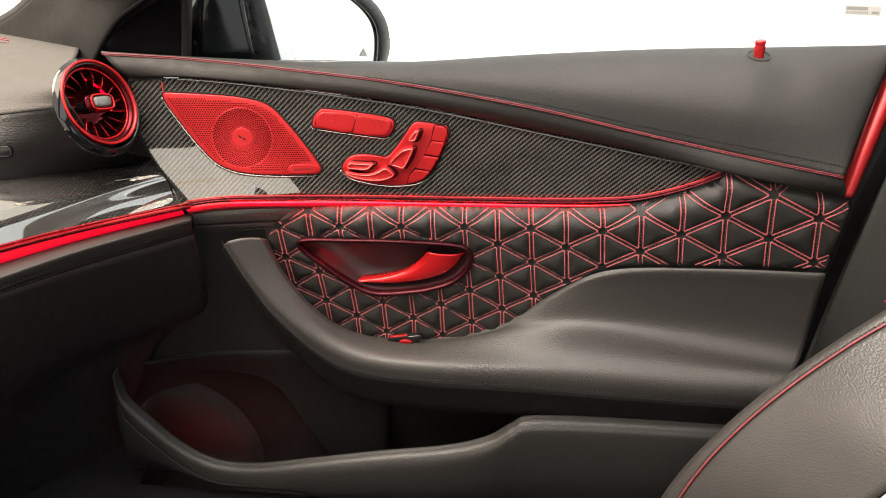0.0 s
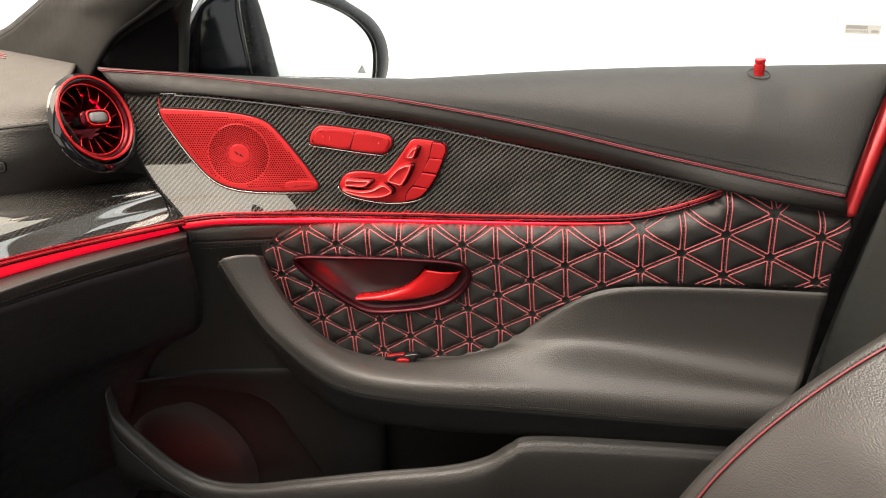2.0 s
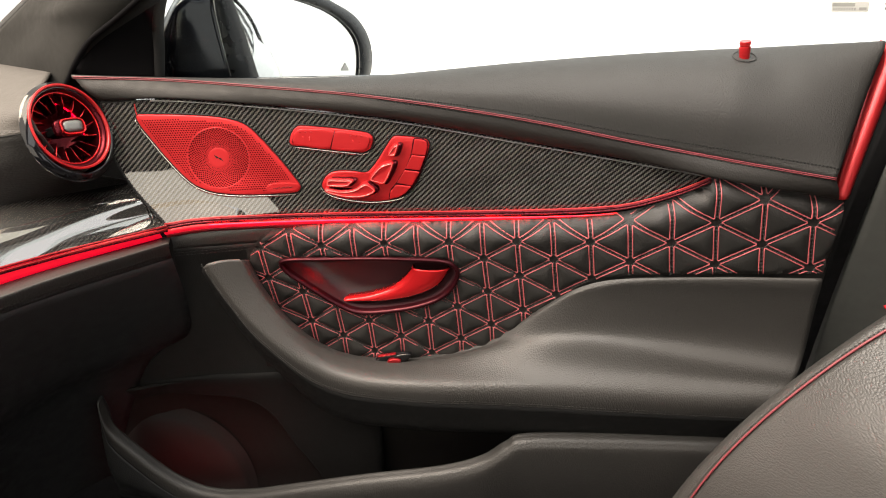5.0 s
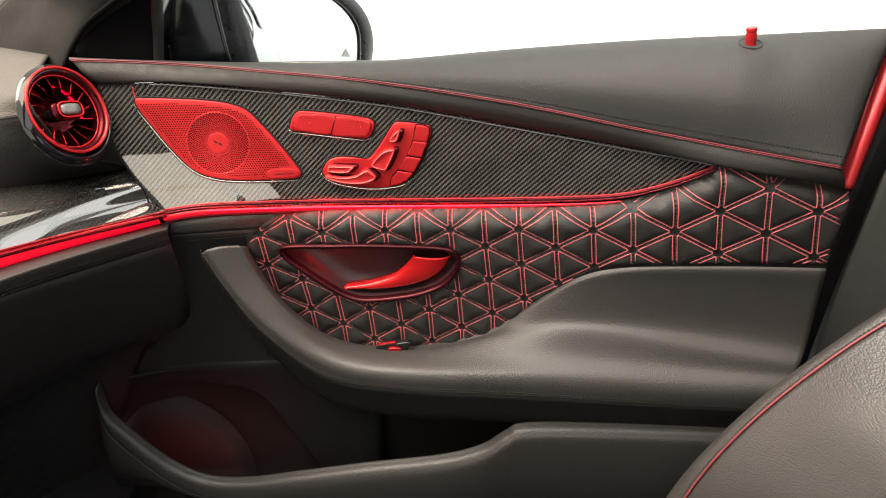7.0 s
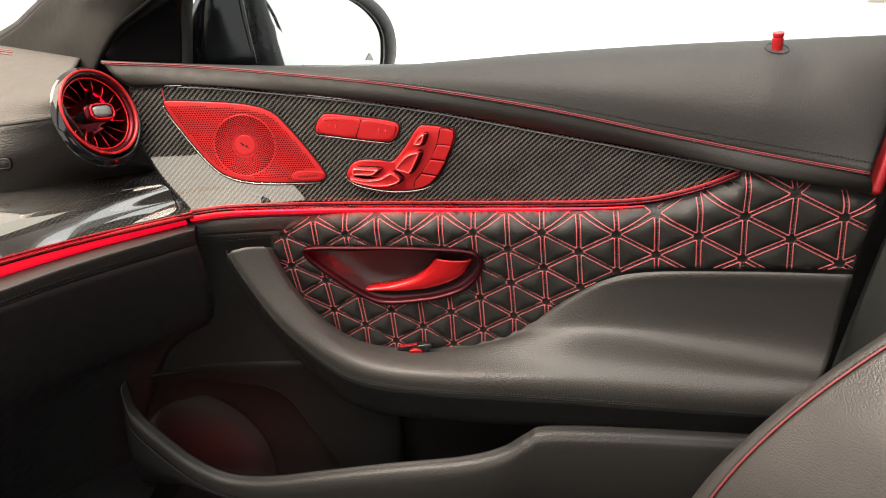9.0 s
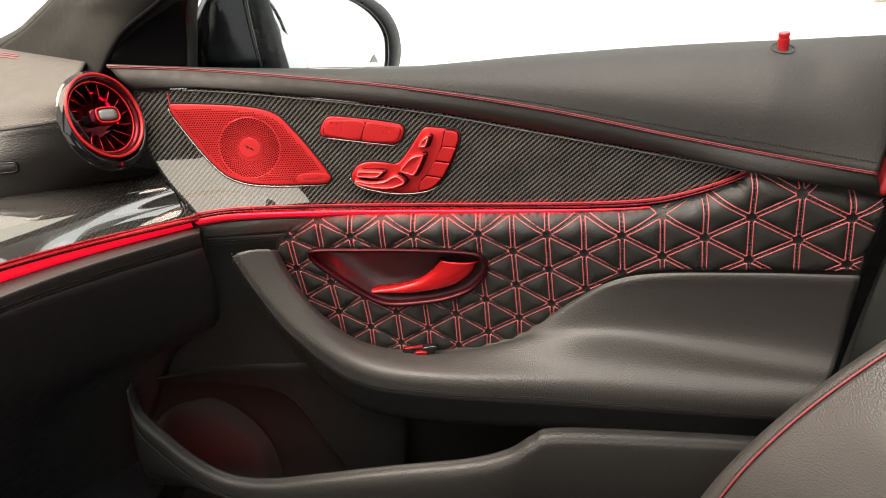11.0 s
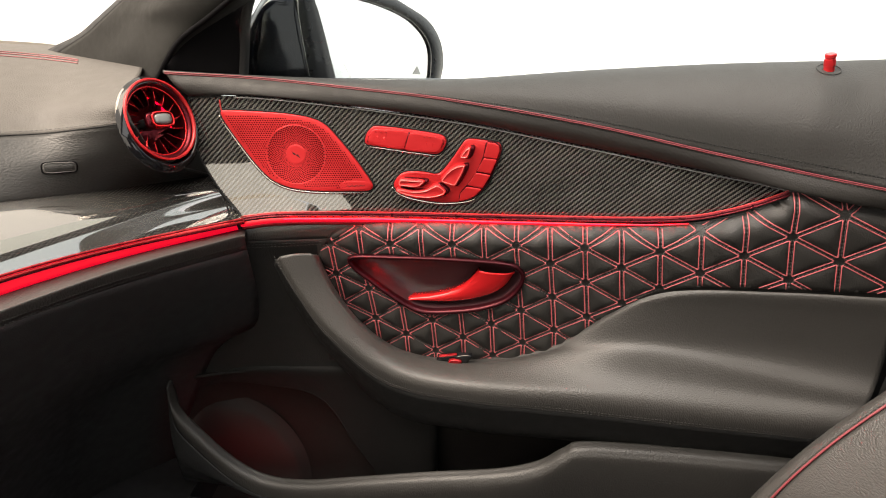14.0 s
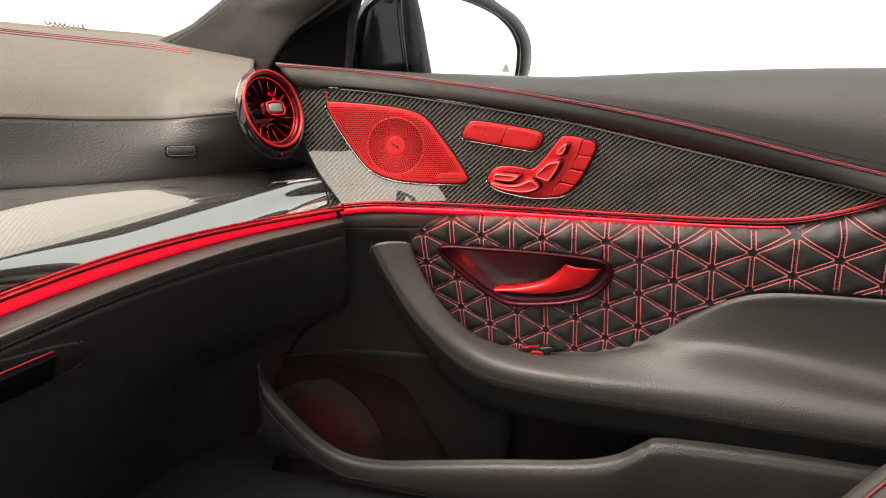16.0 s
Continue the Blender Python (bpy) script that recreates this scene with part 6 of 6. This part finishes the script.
sheet("backrest", loft_grid([S2, S3, S4], 50, 20), SEAT_LEATHER, seat, "soft wrinkled leather backrest", 0.01, face=(-1, -1, 0.5))
sheet("side_bolster", loft_grid([S0, S1, S2], 50, 14), SEAT_LEATHER, seat, "leather edge of the backrest", 0.01, face=(-1, -0.3, 1))
s2 = even(catmull(S2, 120), 120)
bead("piping", s2 + np.array([-0.0012, -0.001, 0.001]), 0.0016, PIPE_RED, seat, "red leather piping", 7)
s12 = even(catmull(np.array(S1) * 0.16 + np.array(S2) * 0.84, 120), 120)
dashes("stitching", s12 + np.array([-0.0015, 0, 0.0015]), BLACK_THREAD, seat, 0.004, 0.002, 0.0007)
BG = [(0.5532, 0.8000, 0.6948), (0.5692, 0.8000, 0.7075), (0.6022, 0.8000, 0.7349)]
bead("belt_guide", catmull(BG, 20), 0.0045, RED_SATIN, seat, "red belt guide on the seat", 8)

# unseen cushion and base, added to keep light out of the footwell
CU = [[(-0.02, y, 0.30), (0.0, y, 0.40), (0.15, y, 0.43), (0.35, y, 0.40), (0.50, y, 0.36)] for y in (0.16, 0.20, 0.32, 0.50, 0.58, 0.62)]
for r, dz in zip(CU, (-0.12, 0.02, 0.0, 0.0, 0.02, -0.12)):
    r[:] = [(x, y, z + dz) for x, y, z in r]
sheet("cushion", loft_grid(CU, 24, 24), SEAT_LEATHER, seat, "unseen leather cushion, added to darken the footwell", 0.02, face=(0, 0, 1))
box("unseen_seat_base", (0.05, 0.22, 0.148), (0.55, 0.60, 0.30), SOFT_BLACK, seat, "unseen black base, added to darken the footwell", 0.02)

# ---- centre pillar ----
CA = [(0.6359, 0.9700, 1.2964), (0.6325, 0.9900, 1.1550), (0.6238, 1.0000, 1.0079), (0.6026, 0.9850, 0.8970), (0.5971, 0.9700, 0.7655), (0.5864, 0.9600, 0.6246), (0.5790, 0.9500, 0.4400), (0.5794, 0.9400, 0.2228)]
CB = [(0.6389, 0.9400, 1.2927), (0.6388, 0.9600, 1.1560), (0.6331, 0.9700, 1.0139), (0.6173, 0.9550, 0.9068), (0.6066, 0.9450, 0.7776), (0.5967, 0.9350, 0.6409), (0.5923, 0.9250, 0.4622), (0.5962, 0.9200, 0.2462)]
CC = [(0.8026, 0.9300, 1.2884), (0.8293, 0.9500, 1.1545), (0.8434, 0.9600, 1.0156), (0.8490, 0.9500, 0.9099), (0.8599, 0.9400, 0.7837), (0.8694, 0.9300, 0.6508), (0.8900, 0.9200, 0.4775), (0.9156, 0.9100, 0.2741)]
cp = sheet("centre_pillar_trim", loft_grid([[(x, y + 0.05, z) for x, y, z in CA], CA, CB, CC], 40, 20), PILLAR_GREY, None, "grey plastic centre pillar trim", 0.005)
tagged(cp, category="pillar trim", kind="structure")

# ---- the closed cabin and the studio ----
floor = box("floor", (-1.3, -0.55, 0.12), (1.9, 0.872, 0.15), CARPET, None, "black carpeted cabin floor", 0)
tagged(floor, category="floor", kind="structure")
sill = box("floor", (-1.3, 0.872, 0.02), (-0.608, 1.12, 0.15), CARPET, None, "black carpeted side of the footwell", 0)
tagged(sill, category="floor", kind="structure")
bulk = box("wall_front", (-1.32, -0.55, 0.15), (-1.28, 1.05, 0.80), SOFT_BLACK, None, "black bulkhead under the dashboard", 0)
tagged(bulk, category="wall", kind="structure")
# unseen wall, added to close off light from behind
rear = box("wall_added_rear", (1.9, -0.55, 0.15), (1.94, 1.02, 1.40), SOFT_BLACK, None, "unseen dark wall that closes off the rear", 0)
tagged(rear, category="wall", kind="structure")
# unseen roof panels, added; their opening is sized to shape the light
for nm, lo, hi in (("ceiling", (-0.25, -0.60, 1.40), (-0.12, 1.0, 1.43)), ("ceiling", (0.48, -0.60, 1.40), (1.94, 1.0, 1.43)),
                   ("ceiling", (-0.12, 0.955, 1.40), (0.48, 1.0, 1.43)), ("ceiling", (-0.12, -0.60, 1.40), (0.48, -0.45, 1.43))):
    tagged(box(nm, lo, hi, HEADLINER, None, "unseen grey roof panel, added to shape the light from above", 0), category="ceiling", kind="structure")
# unseen walls, added with openings that shape the light and reflections
for lo, hi in (((-1.3, -0.65, 0.12), (1.9, -0.60, 0.84)), ((0.45, -0.65, 0.84), (1.10, -0.60, 1.40)), ((1.7, -0.65, 0.84), (1.9, -0.60, 1.40)), ((1.10, -0.65, 1.35), (1.7, -0.60, 1.40))):
    far = box("wall_added_driver_side", lo, hi, SOFT_BLACK, None, "unseen black wall on the driver side, added to shape light", 0)
    tagged(far, category="wall", kind="structure")
# unseen pane, added with a warm tint to colour the door's reflections
driver_pane = sheet("added_glass_driver_side", np.array([[(x, -0.64 - 0.02 * (z - 0.84), z) for x in (-1.25, -0.4, 0.45)] for z in (0.84, 1.15, 1.40)]), WARM_TINT_GLASS, None, "unseen warm-tinted pane, added to colour the reflections", 0)
tagged(driver_pane, category="window", kind="structure")
driver_pane.visible_shadow = False
# unseen wall, added to keep light off the rear of the door
side = box("wall_added_rear_side", (0.78, 1.0, 0.15), (1.94, 1.03, 1.0), SOFT_BLACK, None, "unseen dark wall behind the door, added to block light", 0)
tagged(side, category="wall", kind="structure")
FLANK = [(1.15, 0.30), (1.14, 0.68), (1.12, 0.79), (1.10, 0.88), (1.09, 0.94), (1.07, 1.00), (1.04, 1.05), (0.99, 1.20), (0.90, 1.42)]
flank = tagged(sheet("rear_flank", np.array([[(x, y - 0.10 * max(0.0, x - 1.3) ** 2, z) for x in np.linspace(0.9, 2.4, 16)] for y, z in FLANK]), PAINT, None, "dark glossy outer side of the car behind the door", 0.004, face=(0, 1, 0)), category="car body", kind="structure")
bead("window_moulding", smooth_path([(1.45, y + 0.010, z) for y, z in FLANK[2:7]], 30), 0.008, RUBBER, flank, "black moulding", 6)
end = box("dash_end_wall", (-1.3, 1.03, 0.12), (-0.40, 1.045, 0.90), SOFT_BLACK, None, "dark side wall beside the dashboard", 0)
tagged(end, category="wall", kind="structure")
sheet("dash_corner", loft_grid([[(-0.6524, 1.0150, 0.8750), (-0.5892, 1.0150, 0.8754), (-0.5159, 1.0200, 0.8742)], [(-0.6387, 1.0200, 0.9273), (-0.5769, 1.0200, 0.9275), (-0.5062, 1.0250, 0.9221)]], 8, 4), SOFT_BLACK, dash, "black filler between dashboard and door", 0.01)
ground = box("ground", (-30, -30, -0.05), (30, 30, 0.0), STUDIO_FLOOR, None, "pale studio floor", 0)
tagged(ground, category="floor", kind="structure")
